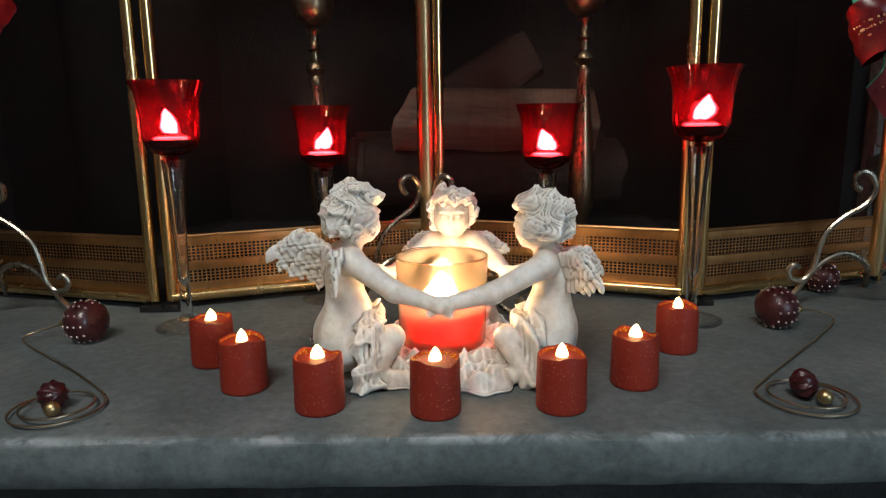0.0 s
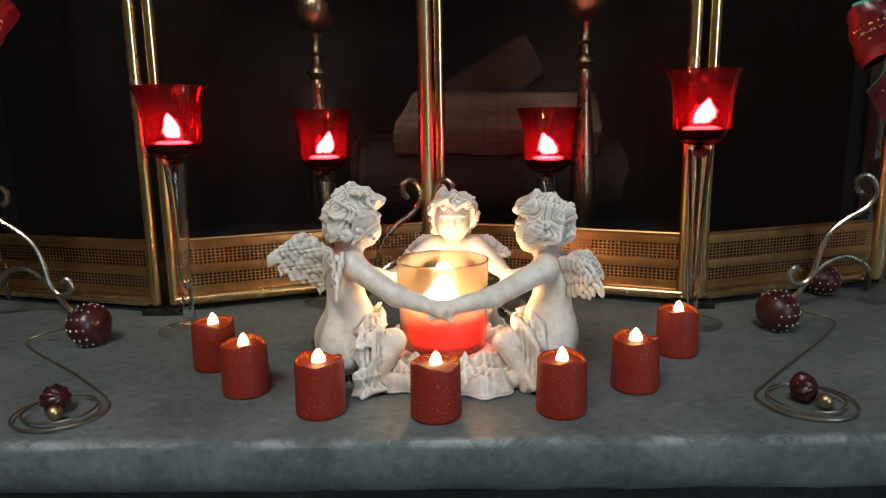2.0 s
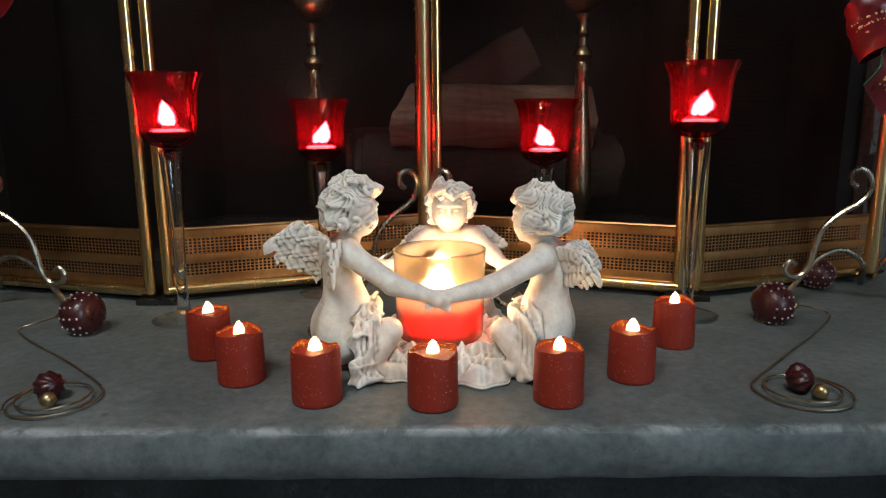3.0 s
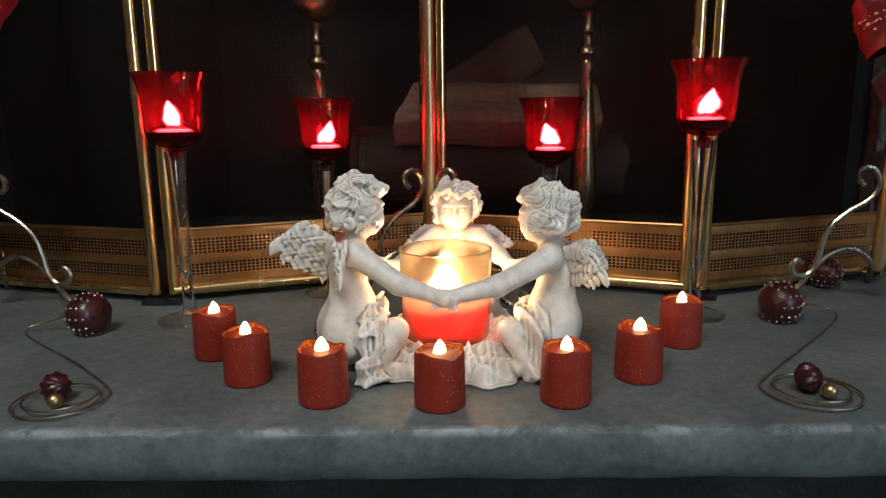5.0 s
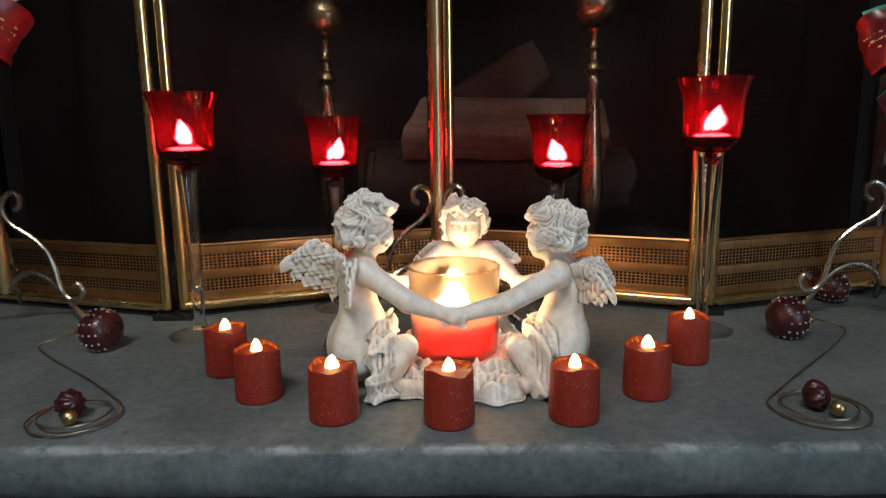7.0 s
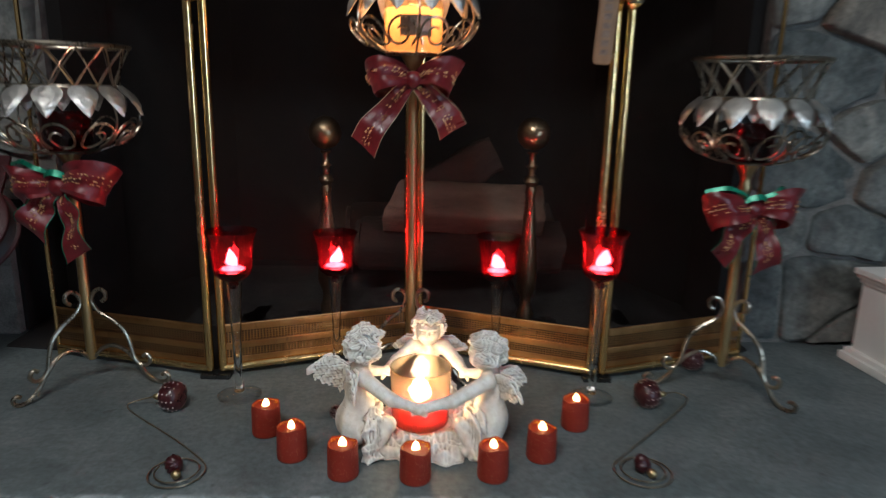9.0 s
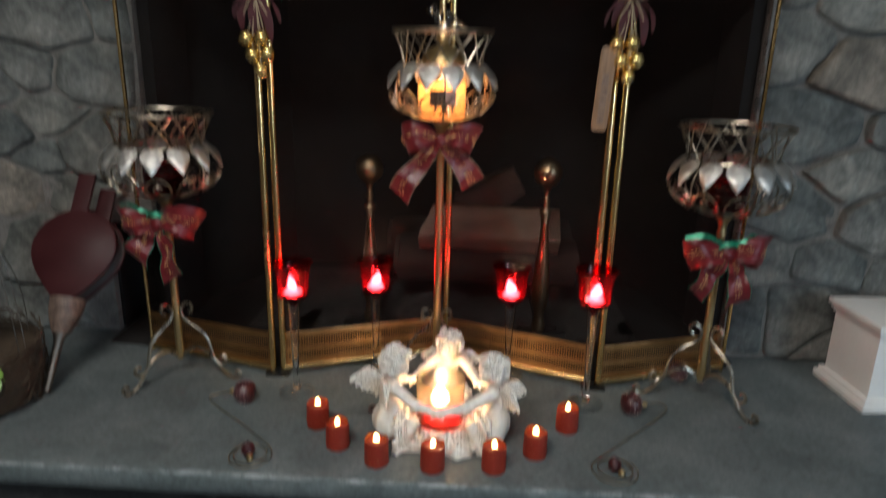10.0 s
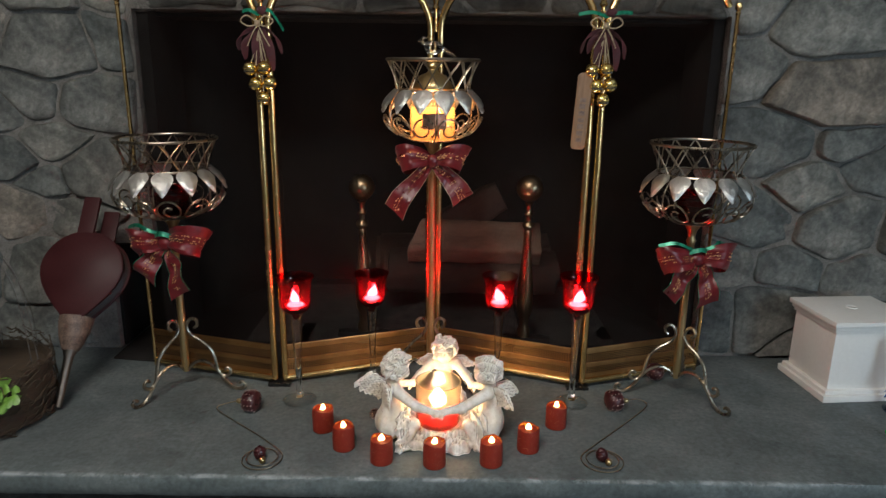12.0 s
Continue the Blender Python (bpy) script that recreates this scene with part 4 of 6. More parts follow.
            g.ribbon(line, (0, 0.6, 1), 0.007, 0.0008)
        g.ribbon(smooth_line([(-0.02, -0.024, 0.014), (0, -0.034, 0.022), (0.02, -0.024, 0.014)], 4), (0, 0.5, 1), 0.009)
        part("green_ribbon", g, M_GREEN, t, "shiny green foil ribbon")
    return t


ribbon_bow(-0.558, 0.858, 0.353, 1.15, -8, True, "dark red satin bow with gold print and green ribbon", 3, ((-1, 0.72, 0.004), (1, 1.05, -0.016)))
ribbon_bow(0.567, 0.856, 0.335, 1.10, 8, True, "dark red satin bow with gold print and green ribbon", 8, ((-1, 0.80, 0.012), (1, 1.0, -0.012)))
ribbon_bow(0.003, 0.890, 0.532, 1.05, 2, False, "red satin bow with gold print below a candle basket", 5, ((-1, 1.12, 0.036), (1, 0.84, 0.022)))


# ---- bells hung on the screen ----
def bell_bunch(x, y, z, tag, label):
    t = thing("bell_bunch", pose(x, y, z), label, "bell ornament", "bell bunches on the screen")
    for bx, bz in ((-0.021, 0.020), (0.008, 0.022), (-0.011, -0.010), (0.018, -0.008), (0.004, -0.038)):
        b = Geo().ball((bx, -0.016, bz), 0.0146, 20, 14)
        b.tube([(bx + 0.0148 * math.cos(a), -0.016 + 0.0148 * math.sin(a), bz) for a in (2 * math.pi * k / 24 for k in range(24))], 0.0012, 6, True)
        bell = part("jingle_bell", b, M_GOLD, t, "shiny gold jingle bell")
        part("slot", Geo().box((bx - 0.009, -0.0310, bz - 0.0060), (bx + 0.009, -0.0279, bz - 0.0043), 0.0004).ball((bx - 0.008, -0.0276, bz - 0.005), 0.0022, 8, 6).ball((bx + 0.008, -0.0276, bz - 0.005), 0.0022, 8, 6), M_BLACK, bell)
        part("string", Geo().tube(smooth_line([(bx, -0.016, bz + 0.011), (bx * 0.6, -0.018, 0.045), (0, -0.016, 0.095)], 4), 0.0011, 5), M_RAFFIA, t)
    rnd = random.Random(int(x * 1000))
    for k in range(6):
        a = -0.9 + 0.36 * k + rnd.uniform(-0.1, 0.1)
        top = Vector((math.sin(a) * 0.01, -0.004, 0.10))
        tip = Vector((math.sin(a) * 0.055, -0.006 + rnd.uniform(-0.01, 0.005), 0.03 + rnd.uniform(-0.015, 0.03)))
        mid = (top + tip) / 2 + Vector((math.sin(a) * 0.014, -0.012, 0.006))
        part("velvet_leaf", Geo().ribbon(smooth_line([top, mid, tip], 6), Vector((math.cos(a), 0.2, -math.sin(a))), lambda q: 0.004 + 0.018 * math.sin(math.pi * min(0.1 + q * 0.88, 1)), 0.0014), M_DARKLEAF, t, "dark burgundy velvet leaf")
    r = Geo()
    for s in (-1, 1):
        r.tube(smooth_line([(0, -0.020, 0.108), (s * 0.018, -0.03, 0.122), (s * 0.032, -0.026, 0.112), (s * 0.018, -0.024, 0.102), (0, -0.022, 0.106)], 5), 0.0015, 6)
        r.tube(smooth_line([(0, -0.020, 0.106), (s * 0.010, -0.026, 0.088), (s * 0.022, -0.022, 0.064)], 5), 0.0013, 6)
    r.ball((0, -0.023, 0.107), 0.006, 10, 8)
    part("raffia_bow", r, M_RAFFIA, t, "natural raffia bow")
    g = Geo()
    ends = ((-0.055, 0.128), (0.052, 0.132)) if tag else ((0.050, 0.095), (-0.03, 0.13))
    for ex, ez in ends:
        g.ribbon(smooth_line([(0, -0.016, 0.125), (ex * 0.5, -0.022, 0.132), (ex, -0.016, ez)], 5), (0, 0.5, 1), 0.008)
    part("green_ribbon", g, M_GREEN, t, "green foil ribbon")
    part("berry", Geo().ball((0.010, -0.018, 0.132), 0.009, 14, 10, (1.3, 0.8, 1)), M_DARKLEAF, t, "red cloth knot")
    if tag:
        mm = Matrix.Translation((-0.034, -0.018, 0.012)) @ Matrix.Rotation(radians(3), 4, "Y")
        rim = []
        for cx, cz, a0 in ((0.006, -0.005, 0), (-0.006, -0.005, 90), (-0.006, -0.141, 180), (0.006, -0.141, 270)):
            rim += [(cx + 0.009 * math.cos(radians(a0 + 18 * k)), cz + 0.009 * math.sin(radians(a0 + 18 * k))) for k in range(6)]
        nr = len(rim)
        blank = Geo().add([mm @ Vector((x * q, y, -0.073 + (z + 0.073) * (1 - (1 - q) * 0.2))) for q, y in ((0.93, -0.004), (1.0, -0.0032), (1.0, -0.0008), (0.93, 0.0)) for x, z in rim],
                          [tuple(range(nr)), tuple(reversed(range(3 * nr, 4 * nr)))] + [(r * nr + k, (r + 1) * nr + k, (r + 1) * nr + (k + 1) % nr, r * nr + (k + 1) % nr) for r in range(3) for k in range(nr)])
        tg = part("wooden_tag", blank, M_TAG, t, "long wooden tag with dark worn lettering")
        bars = Geo()
        for k in range(7):
            bars.box((-0.006, -0.0052, -0.135 + k * 0.0135), (0.006, -0.0041, -0.127 + k * 0.0135 + (k % 3) * 0.001), 0.0, mm)
        part("lettering", bars, M_PRINT, tg, "worn dark lettering bars")


bell_bunch(-0.346, 0.878, 0.695, False, "gold jingle bells with velvet leaves hung on the screen")
bell_bunch(0.347, 0.880, 0.700, True, "gold jingle bells with a wooden tag on the screen")


# ---- red glass candlesticks ----
def red_candlestick(x, y, rim_z, rim_r, label):
    t = thing("red_candlestick", pose(x, y, 0), label, "candlestick", "red glass candlesticks")
    k, cup_h = rim_r / 0.0425, 0.085 * rim_r / 0.0425
    low = rim_z - cup_h
    outer = [(0.0001, 0.0), (0.012, 0.0005), (0.021, 0.004), (0.0290, 0.011), (0.0322, 0.022), (0.0328, 0.040), (0.0338, 0.056), (0.0368, 0.072), (0.0425, 0.085)]
    inner_side = [(r - 0.0016, z + 0.0004) for r, z in reversed(outer[3:])] + [(0.020, 0.0075), (0.0001, 0.006)]
    cup = part("cup", Geo().shell([(r * k, low + z * k) for r, z in outer + inner_side], 48), M_RED_GLASS, t, "bell-shaped ruby red glass cup")
    part("knob", Geo().lathe([(0.0001, low - 0.014), (0.006, low - 0.013), (0.0085, low - 0.007), (0.006, low - 0.001), (0.0001, low)], 16), M_RED_SOLID, t, "dark red glass knob")
    hs = low - 0.004
    foot = part("foot", Geo().lathe([(0.0001, 0.0), (0.036, 0.0), (0.037, 0.002), (0.030, 0.0045), (0.012, 0.008), (0.0001, 0.009)], 36), M_THIN, t, "clear glass foot")
    stem_out = [(0.0001, 0.009), (0.009, 0.0092), (0.0075, 0.016), (0.0065, 0.035), (0.0075, hs * 0.5), (0.0105, hs * 0.8), (0.0135, hs)]
    stem_in = [(0.0120, hs), (0.0090, hs * 0.8), (0.0058, hs * 0.5), (0.0045, 0.06), (0.0001, 0.05)]
    stem = part("stem", Geo().shell(stem_out + stem_in, 28), M_CLEAR, t, "tall clear glass stem")
    stem.visible_shadow = False
    part("cup_base", Geo().lathe([(0.0001, low + 0.0068 * k), (0.018 * k, low + 0.008 * k), (0.0270 * k, low + 0.013 * k), (0.0298 * k, low + 0.019 * k), (0.0150 * k, low + 0.0205 * k), (0.0001, low + 0.0205 * k)], 36), M_RED_DARK, t, "thick dark ruby glass base of the cup")
    top = low + 0.0205 * k
    tin = part("tealight", Geo().lathe([(0.0001, top), (0.0180, top), (0.0182, top + 0.0008), (0.0176, top + 0.0010), (0.0168, top + 0.0008), (0.0001, top + 0.0007)], 28), M_TEALIGHT, t, "white tealight wax, the flame's light in it given as emission")
    rnd = random.Random(int(x * 1000))
    lean, reflection_size = rnd.choice((-1, 1)) * rnd.uniform(0.002, 0.005), rnd.uniform(0.5, 0.75)

    def waver(r, z, a):
        return r * (1 + 0.22 * math.sin(2 * a + z * 220 + x * 40) + 0.12 * math.sin(3 * a - z * 310)), z
    # the smaller lobe models the flame's reflection in the glass as glowing mesh
    blob = Geo()
    for size, dx, tilt in ((1.18, 0.001, lean), (reflection_size * 0.8, -1.2 * lean, -1.6 * lean)):
        m = Matrix.Translation((dx, 0, top + 0.0055)) @ Matrix.Rotation(tilt * 70, 4, "Y") @ Matrix.Scale(size * 1.12, 4)
        blob.lathe([(0.0001, 0.0), (0.0046, 0.002), (0.0068, 0.007), (0.0060, 0.012), (0.0034, 0.017), (0.0001, 0.0215)], 16, m=m, wobble=waver)
    part("flame", blob, M_CUP_FLAME, tin, "bright flickering flame, with its reflection as a second lobe")


red_candlestick(-0.287, 0.818, 0.289, 0.0418, "ruby red glass candlestick on a tall clear stem, lit")
red_candlestick(-0.136, 0.940, 0.262, 0.0405, "ruby red glass cup candlestick on a clear stem, lit")
red_candlestick(0.162, 0.938, 0.260, 0.0428, "ruby red glass cup candlestick on a clear stem, lit")
red_candlestick(0.321, 0.822, 0.297, 0.0422, "ruby red glass candlestick on a tall clear stem, lit")


# ---- glitter votives ----
def votive_meshes():
    def wob(r, z, a):
        lift = 0.0013 * math.sin(2 * a + 0.6) + 0.0008 * math.sin(3 * a + 1.9) + 0.0005 * math.sin(7 * a)
        return r, z + lift * max(0.0, (z - 0.03) / 0.015)
    body = Geo().lathe([(0.0001, 0.0), (0.0200, 0.0), (0.0213, 0.0012), (0.0216, 0.004), (0.0213, 0.030), (0.0210, 0.045), (0.0203, 0.0482), (0.0192, 0.0480), (0.0186, 0.0455)], 48, wobble=wob)
    top = Geo().shell([(0.0192, 0.0472), (0.0182, 0.0458), (0.0150, 0.0444), (0.0070, 0.0432), (0.0001, 0.0430)], 40, wobble=wob)
    flame = Geo().lathe([(0.0001, 0.0428), (0.0046, 0.0432), (0.0056, 0.0458), (0.0050, 0.0500), (0.0030, 0.0542), (0.0010, 0.0568), (0.0001, 0.0572)], 18, wobble=lambda r, z, a: (r * (1 + 0.10 * math.sin(2 * a) + 14 * (z - 0.044) * math.cos(a)), z))
    return body.data("votive_body", M_CANDLE), top.data("votive_top", M_CANDLE_TOP), flame.data("votive_flame", M_LED)


V_BODY, V_TOP, V_FLAME = votive_meshes()
for k, (x, y, turn) in enumerate(((-0.2125, 0.693, 20), (-0.1605, 0.6255, 75), (-0.0820, 0.580, 130), (0.0177, 0.5705, 10), (0.1248, 0.577, 60), (0.2005, 0.627, 100), (0.2695, 0.7185, 45))):
    t = thing("glitter_votive", pose(x, y, 0, 0, 0, turn), "red glitter-coated votive candle with an amber glowing flame", "candle", "arc of red votives")
    for nm, me, lb in (("body", V_BODY, "red glittered wax body"), ("melted_top", V_TOP, "glitter hollow, amber with the LED's light put in its colour"), ("flame", V_FLAME, "glowing flame tip")):
        ob = new(nm, me)
        ob.parent = t
        tagged(ob, lb)


# ---- the angel statue, carved as one solid ----
CX, CY = 0.029, 0.703
STEP = 0.00096


class Solid:
    """A distance field on a grid, carved by blending simple solids, turned into one skin."""

    def __init__(self, lo, hi, step):
        self.lo, self.step = np.array(lo), step
        self.n = [int((b - a) / step) + 1 for a, b in zip(lo, hi)]
        self.d = np.full(self.n, 0.05, dtype=np.float32)

    def near(self, pts, reach):
        p = np.array(pts)
        a = np.maximum(((p.min(0) - reach - self.lo) / self.step).astype(int), 0)
        b = np.minimum(((p.max(0) + reach - self.lo) / self.step).astype(int) + 2, self.n)
        sl = tuple(slice(i, max(j, i)) for i, j in zip(a, b))
        ax = [self.lo[i] + self.step * np.arange(sl[i].start, sl[i].stop) for i in range(3)]
        return sl, np.meshgrid(*ax, indexing="ij", sparse=True)

    def blend(self, sl, d, k):
        old = self.d[sl]
        h = np.maximum(k - np.abs(old - d), 0) / k
        self.d[sl] = np.minimum(old, d) - h * h * k * 0.25

    def limb(self, a, b, ra, rb, k=0.006):
        a, b = np.array(a, float), np.array(b, float)
        sl, (X, Y, Z) = self.near([a, b], max(ra, rb) + k + 0.004)
        ab = b - a
        den = max(float(ab @ ab), 1e-12)
        h = np.clip(((X - a[0]) * ab[0] + (Y - a[1]) * ab[1] + (Z - a[2]) * ab[2]) / den, 0, 1)
        d = np.sqrt((X - a[0] - h * ab[0]) ** 2 + (Y - a[1] - h * ab[1]) ** 2 + (Z - a[2] - h * ab[2]) ** 2) - (ra + (rb - ra) * h)
        self.blend(sl, d, k)

    def egg(self, c, axes, radii, k=0.004):
        """An ellipsoid; axes: three unit directions."""
        sl, (X, Y, Z) = self.near([c], max(radii) + k + 0.003)
        q = []
        for ax, r in zip(axes, radii):
            q.append(((X - c[0]) * ax[0] + (Y - c[1]) * ax[1] + (Z - c[2]) * ax[2]) / r)
        s = np.sqrt(q[0] ** 2 + q[1] ** 2 + q[2] ** 2)
        self.blend(sl, (s - 1) * min(radii), k)

    def skin(self):
        d, n = self.d, self.n
        inside = d < 0
        total = np.zeros([m - 1 for m in n] + [3], dtype=np.float32)
        count = np.zeros([m - 1 for m in n], dtype=np.float32)
        corner = [(i, j, k) for i in (0, 1) for j in (0, 1) for k in (0, 1)]

        def at(field, c):
            return field[c[0]:n[0] - 1 + c[0], c[1]:n[1] - 1 + c[1], c[2]:n[2] - 1 + c[2]]
        for c in corner:
            for ax in range(3):
                if c[ax] == 0:
                    e = list(c)
                    e[ax] = 1
                    da, db = at(d, c), at(d, e)
                    cross = at(inside, c) != at(inside, e)
                    w = np.where(cross, da / np.where(cross, da - db, 1), 0)
                    for q in range(3):
                        total[..., q] += np.where(cross, c[q] + (w if q == ax else 0), 0)
                    count += cross
        cells = count > 0
        ids = np.full(count.shape, -1, dtype=np.int64)
        ids[cells] = np.arange(int(cells.sum()))
        where = np.argwhere(cells)
        verts = (where + total[cells] / count[cells][:, None]) * self.step + self.lo
        quads = []
        for ax in range(3):
            o1, o2 = [(1, 2), (2, 0), (0, 1)][ax]
            a = [slice(1, m - 1) for m in n]
            b = [slice(1, m - 1) for m in n]
            a[ax], b[ax] = slice(0, n[ax] - 1), slice(1, n[ax])
            sa, sb = inside[tuple(a)], inside[tuple(b)]
            for flip, mask in ((False, sa & ~sb), (True, ~sa & sb)):
                idx = np.argwhere(mask)
                idx[:, o1] += 1
                idx[:, o2] += 1
                ring = []
                for da, db in ((0, 0), (-1, 0), (-1, -1), (0, -1)):
                    c = idx.copy()
                    c[:, o1] += da
                    c[:, o2] += db
                    ring.append(ids[c[:, 0], c[:, 1], c[:, 2]])
                q = np.stack(ring, 1)
                quads.append(q[:, ::-1] if flip else q)
        return verts, np.concatenate(quads)


def angel_statue():
    s = Solid((-0.172, -0.145, -0.003), (0.176, 0.150, 0.194), STEP)
    rnd = random.Random(11)

    def unit(v):
        v = np.array(v, float)
        return v / np.linalg.norm(v)

    def crumple(X, Y, Z, seed, wave):
        """Sharp-crested folds running several ways, 0 to 1."""
        r, out = random.Random(seed), 0.0
        for i in range(3):
            k, q = unit([r.gauss(0, 1) for _ in range(3)]) * math.pi / (wave * r.uniform(0.75, 1.3)), unit([r.gauss(0, 1) for _ in range(3)]) * 2 * math.pi / (wave * 2.2)
            warp = 1.1 * np.sin(X * q[0] + Y * q[1] + Z * q[2] + r.uniform(0, 6))
            out = out + 1 - np.sqrt(np.sin(X * k[0] + Y * k[1] + Z * k[2] + warp + r.uniform(0, 6)) ** 2 + 0.008)
        return out / 1.6

    # the cloth base: a crumpled sheet spread on the ground
    sl, (X, Y, Z) = s.near([(-0.118, -0.122, 0), (0.118, 0.105, 0.03)], 0.004)
    rr, aa = np.sqrt(X * X + Y * Y), np.arctan2(Y, X)
    edge = 0.090 + 0.014 * np.clip(-np.sin(aa), 0, 1) ** 3 + 0.007 * np.sin(5 * aa + 0.5) + 0.004 * np.sin(11 * aa + 2) + 0.003 * np.sin(23 * aa)
    radial = 1 - np.sqrt(np.sin(6.5 * aa + 1.3 * np.sin(rr * 90) + 0.9 * np.sin(3 * aa + 1)) ** 2 + 0.008)
    slope = np.clip((edge - rr) / 0.040, 0, 1)
    swell = np.sin(math.pi * np.clip((edge - rr) / (edge - 0.044), 0, 1)) ** 0.7
    rise = 0.003 + 0.011 * slope + (0.005 * radial + 0.0105 * crumple(X, Y, 0 * Z, 5, 0.022) + 0.003 * crumple(X, Y, 0 * Z, 9, 0.011)) * swell
    s.blend(sl, np.maximum((Z - rise) * 0.6, rr - edge - 0.002 * np.sin(Z * 400)), 0.002)

    for base, hs, wing, turn in ((202, 1.0, "up", 16), (340, 0.950, "down", 2), (86, 0.905, "low", 0)):
        ca, sa = math.cos(radians(base)), math.sin(radians(base))
        hca, hsa = math.cos(radians(base + turn)), math.sin(radians(base + turn))
        far = 0.0 if wing == "low" else 0.010

        def w(u, v, z):
            u = u + far * min(max((u - 0.04) / 0.03, 0), 1)
            return (u * ca - v * sa, u * sa + v * ca, z * hs)

        def wh(u, v, z):
            """A point of the head, which is turned on its neck."""
            x, y = (u - 0.088) * math.cos(radians(turn)) - v * math.sin(radians(turn)), (u - 0.088) * math.sin(radians(turn)) + v * math.cos(radians(turn))
            u, v = 0.083 + far + x, y
            return (u * ca - v * sa, u * sa + v * ca, z * hs)

        def dirn(u, v, z):
            return unit((u * ca - v * sa, u * sa + v * ca, z))
        AX = (dirn(1, 0, 0), dirn(0, 1, 0), (0, 0, 1))
        AXH = (unit((hca, hsa, 0)), unit((-hsa, hca, 0)), (0, 0, 1))
        # seat, trunk, shoulders, neck
        s.limb(w(0.099, 0, 0.045), w(0.095, 0, 0.102), 0.0205, 0.0170, 0.010)
        s.limb(w(0.093, -0.018, 0.116), w(0.093, 0.018, 0.116), 0.0120, 0.0120, 0.010)
        s.egg(w(0.088, 0, 0.060), AX, (0.018, 0.022, 0.022), 0.008)
        for e in (-1, 1):
            s.egg(w(0.1045, e * 0.0125, 0.036), AX, (0.0225 if wing == "up" else 0.0160, 0.0175, 0.0300), 0.009)
            s.egg(w(0.107, e * 0.009, 0.098), AX, (0.007, 0.008, 0.014), 0.006)
        s.limb(w(0.092, 0, 0.115), w(0.085, 0, 0.138), 0.0105, 0.0105, 0.006)
        # head and face
        hc = (0.088, 0, 0.153)
        s.egg(wh(*hc), AXH, (0.0215, 0.0205, 0.0250), 0.004)
        s.egg(wh(0.0790, 0, 0.141), AXH, (0.0092, 0.0140, 0.0112), 0.007)
        for e in (-1, 1):
            s.egg(wh(0.0745, e * 0.0088, 0.1430), AXH, (0.0056, 0.0060, 0.0060), 0.006)
            s.egg(wh(0.0690, e * 0.0078, 0.1578), AXH, (0.0024, 0.0050, 0.0014), 0.004)
            s.egg(wh(0.0684, e * 0.0075, 0.1525), AXH, (0.0014, 0.0033, 0.0014), 0.0012)
        s.limb(wh(0.0675, 0, 0.155), wh(0.0655, 0, 0.1490), 0.0015, 0.0023, 0.003)
        s.egg(wh(0.0697, 0, 0.1408), AXH, (0.0020, 0.0046, 0.0012), 0.0014)
        s.egg(wh(0.0703, 0, 0.1384), AXH, (0.0020, 0.0036, 0.0012), 0.0014)
        s.egg(wh(0.0748, 0, 0.1325), AXH, (0.0045, 0.0055, 0.0042), 0.004)
        # hair: a mass of wavy locks flowing from the crown, clear of the face, with loose curls at its edge
        crown = unit((0.35, 0.1, 1.0))
        c1 = unit(np.cross(crown, (0, 1, 0)))
        c2 = np.cross(crown, c1)
        ph = base * 0.37
        oc = np.array(wh(hc[0] + 0.002, 0, hc[2] + 0.002))
        sl, (X, Y, Z) = s.near([oc], 0.040)
        dx, dy, dz = X - oc[0], Y - oc[1], Z - oc[2]
        du, dv, dw = (dx * hca + dy * hsa) / 1.02, (-dx * hsa + dy * hca) / 0.97, dz / (1.06 * hs)
        rr = np.sqrt(du ** 2 + dv ** 2 + dw ** 2) + 1e-9
        au, av, aw = du / rr, dv / rr, dw / rr
        po = np.arccos(np.clip(au * crown[0] + av * crown[1] + aw * crown[2], -1, 1))
        az = np.arctan2(au * c2[0] + av * c2[1] + aw * c2[2], au * c1[0] + av * c1[1] + aw * c1[2])
        swirl = az * 4 + 2.6 * np.sin(3.4 * po + 1.4 * np.sin(2 * az + ph) + ph) + 1.0 * np.sin(7 * po + 3 * az + ph)
        lock = np.abs(np.sin(swirl)) ** 0.55
        strand = np.abs(np.sin(2.6 * swirl + 2.0 * np.sin(6 * po + ph)))
        clump = np.sin(3 * az + 2.2 * po + ph) * np.sin(4.6 * po - 2 * az + 1.0) + 0.5 * np.sin(5 * az - 5 * po + 2 * ph)
        tousle = crumple(X, Y, Z, base + 3, 0.019)
        R = 0.0238 + 0.0020 * lock + 0.0012 * strand + 0.0016 * clump + 0.0052 * tousle
        face = np.clip((-au - 0.34 + 0.05 * np.sin(9 * av + ph)) / 0.10, 0, 1) * np.clip((0.50 + 0.08 * np.sin(11 * av + ph) - aw) / 0.12, 0, 1)
        hem = np.clip((-0.56 + 0.12 * np.sin(6 * az + ph) - aw) / 0.15, 0, 1)
        R = R - 0.012 * np.maximum(face, hem)
        s.blend(sl, rr - R, 0.0006)
        for k in range(18):
            aa = 2 * math.pi * k / 18 + rnd.uniform(-0.10, 0.10)
            edge = 1.95 + 0.25 * math.sin(3 * aa + ph) + rnd.uniform(-0.35, 0.1)
            d = crown * math.cos(edge) + (c1 * math.cos(aa) + c2 * math.sin(aa)) * math.sin(edge)
            if d[0] < -0.30:
                edge = 1.0 + rnd.uniform(-0.12, 0.10)
                d = crown * math.cos(edge) + (c1 * math.cos(aa) + c2 * math.sin(aa)) * math.sin(edge)
            if d[2] < -0.66 or (d[0] < -0.62 and d[2] < 0.35):
                continue
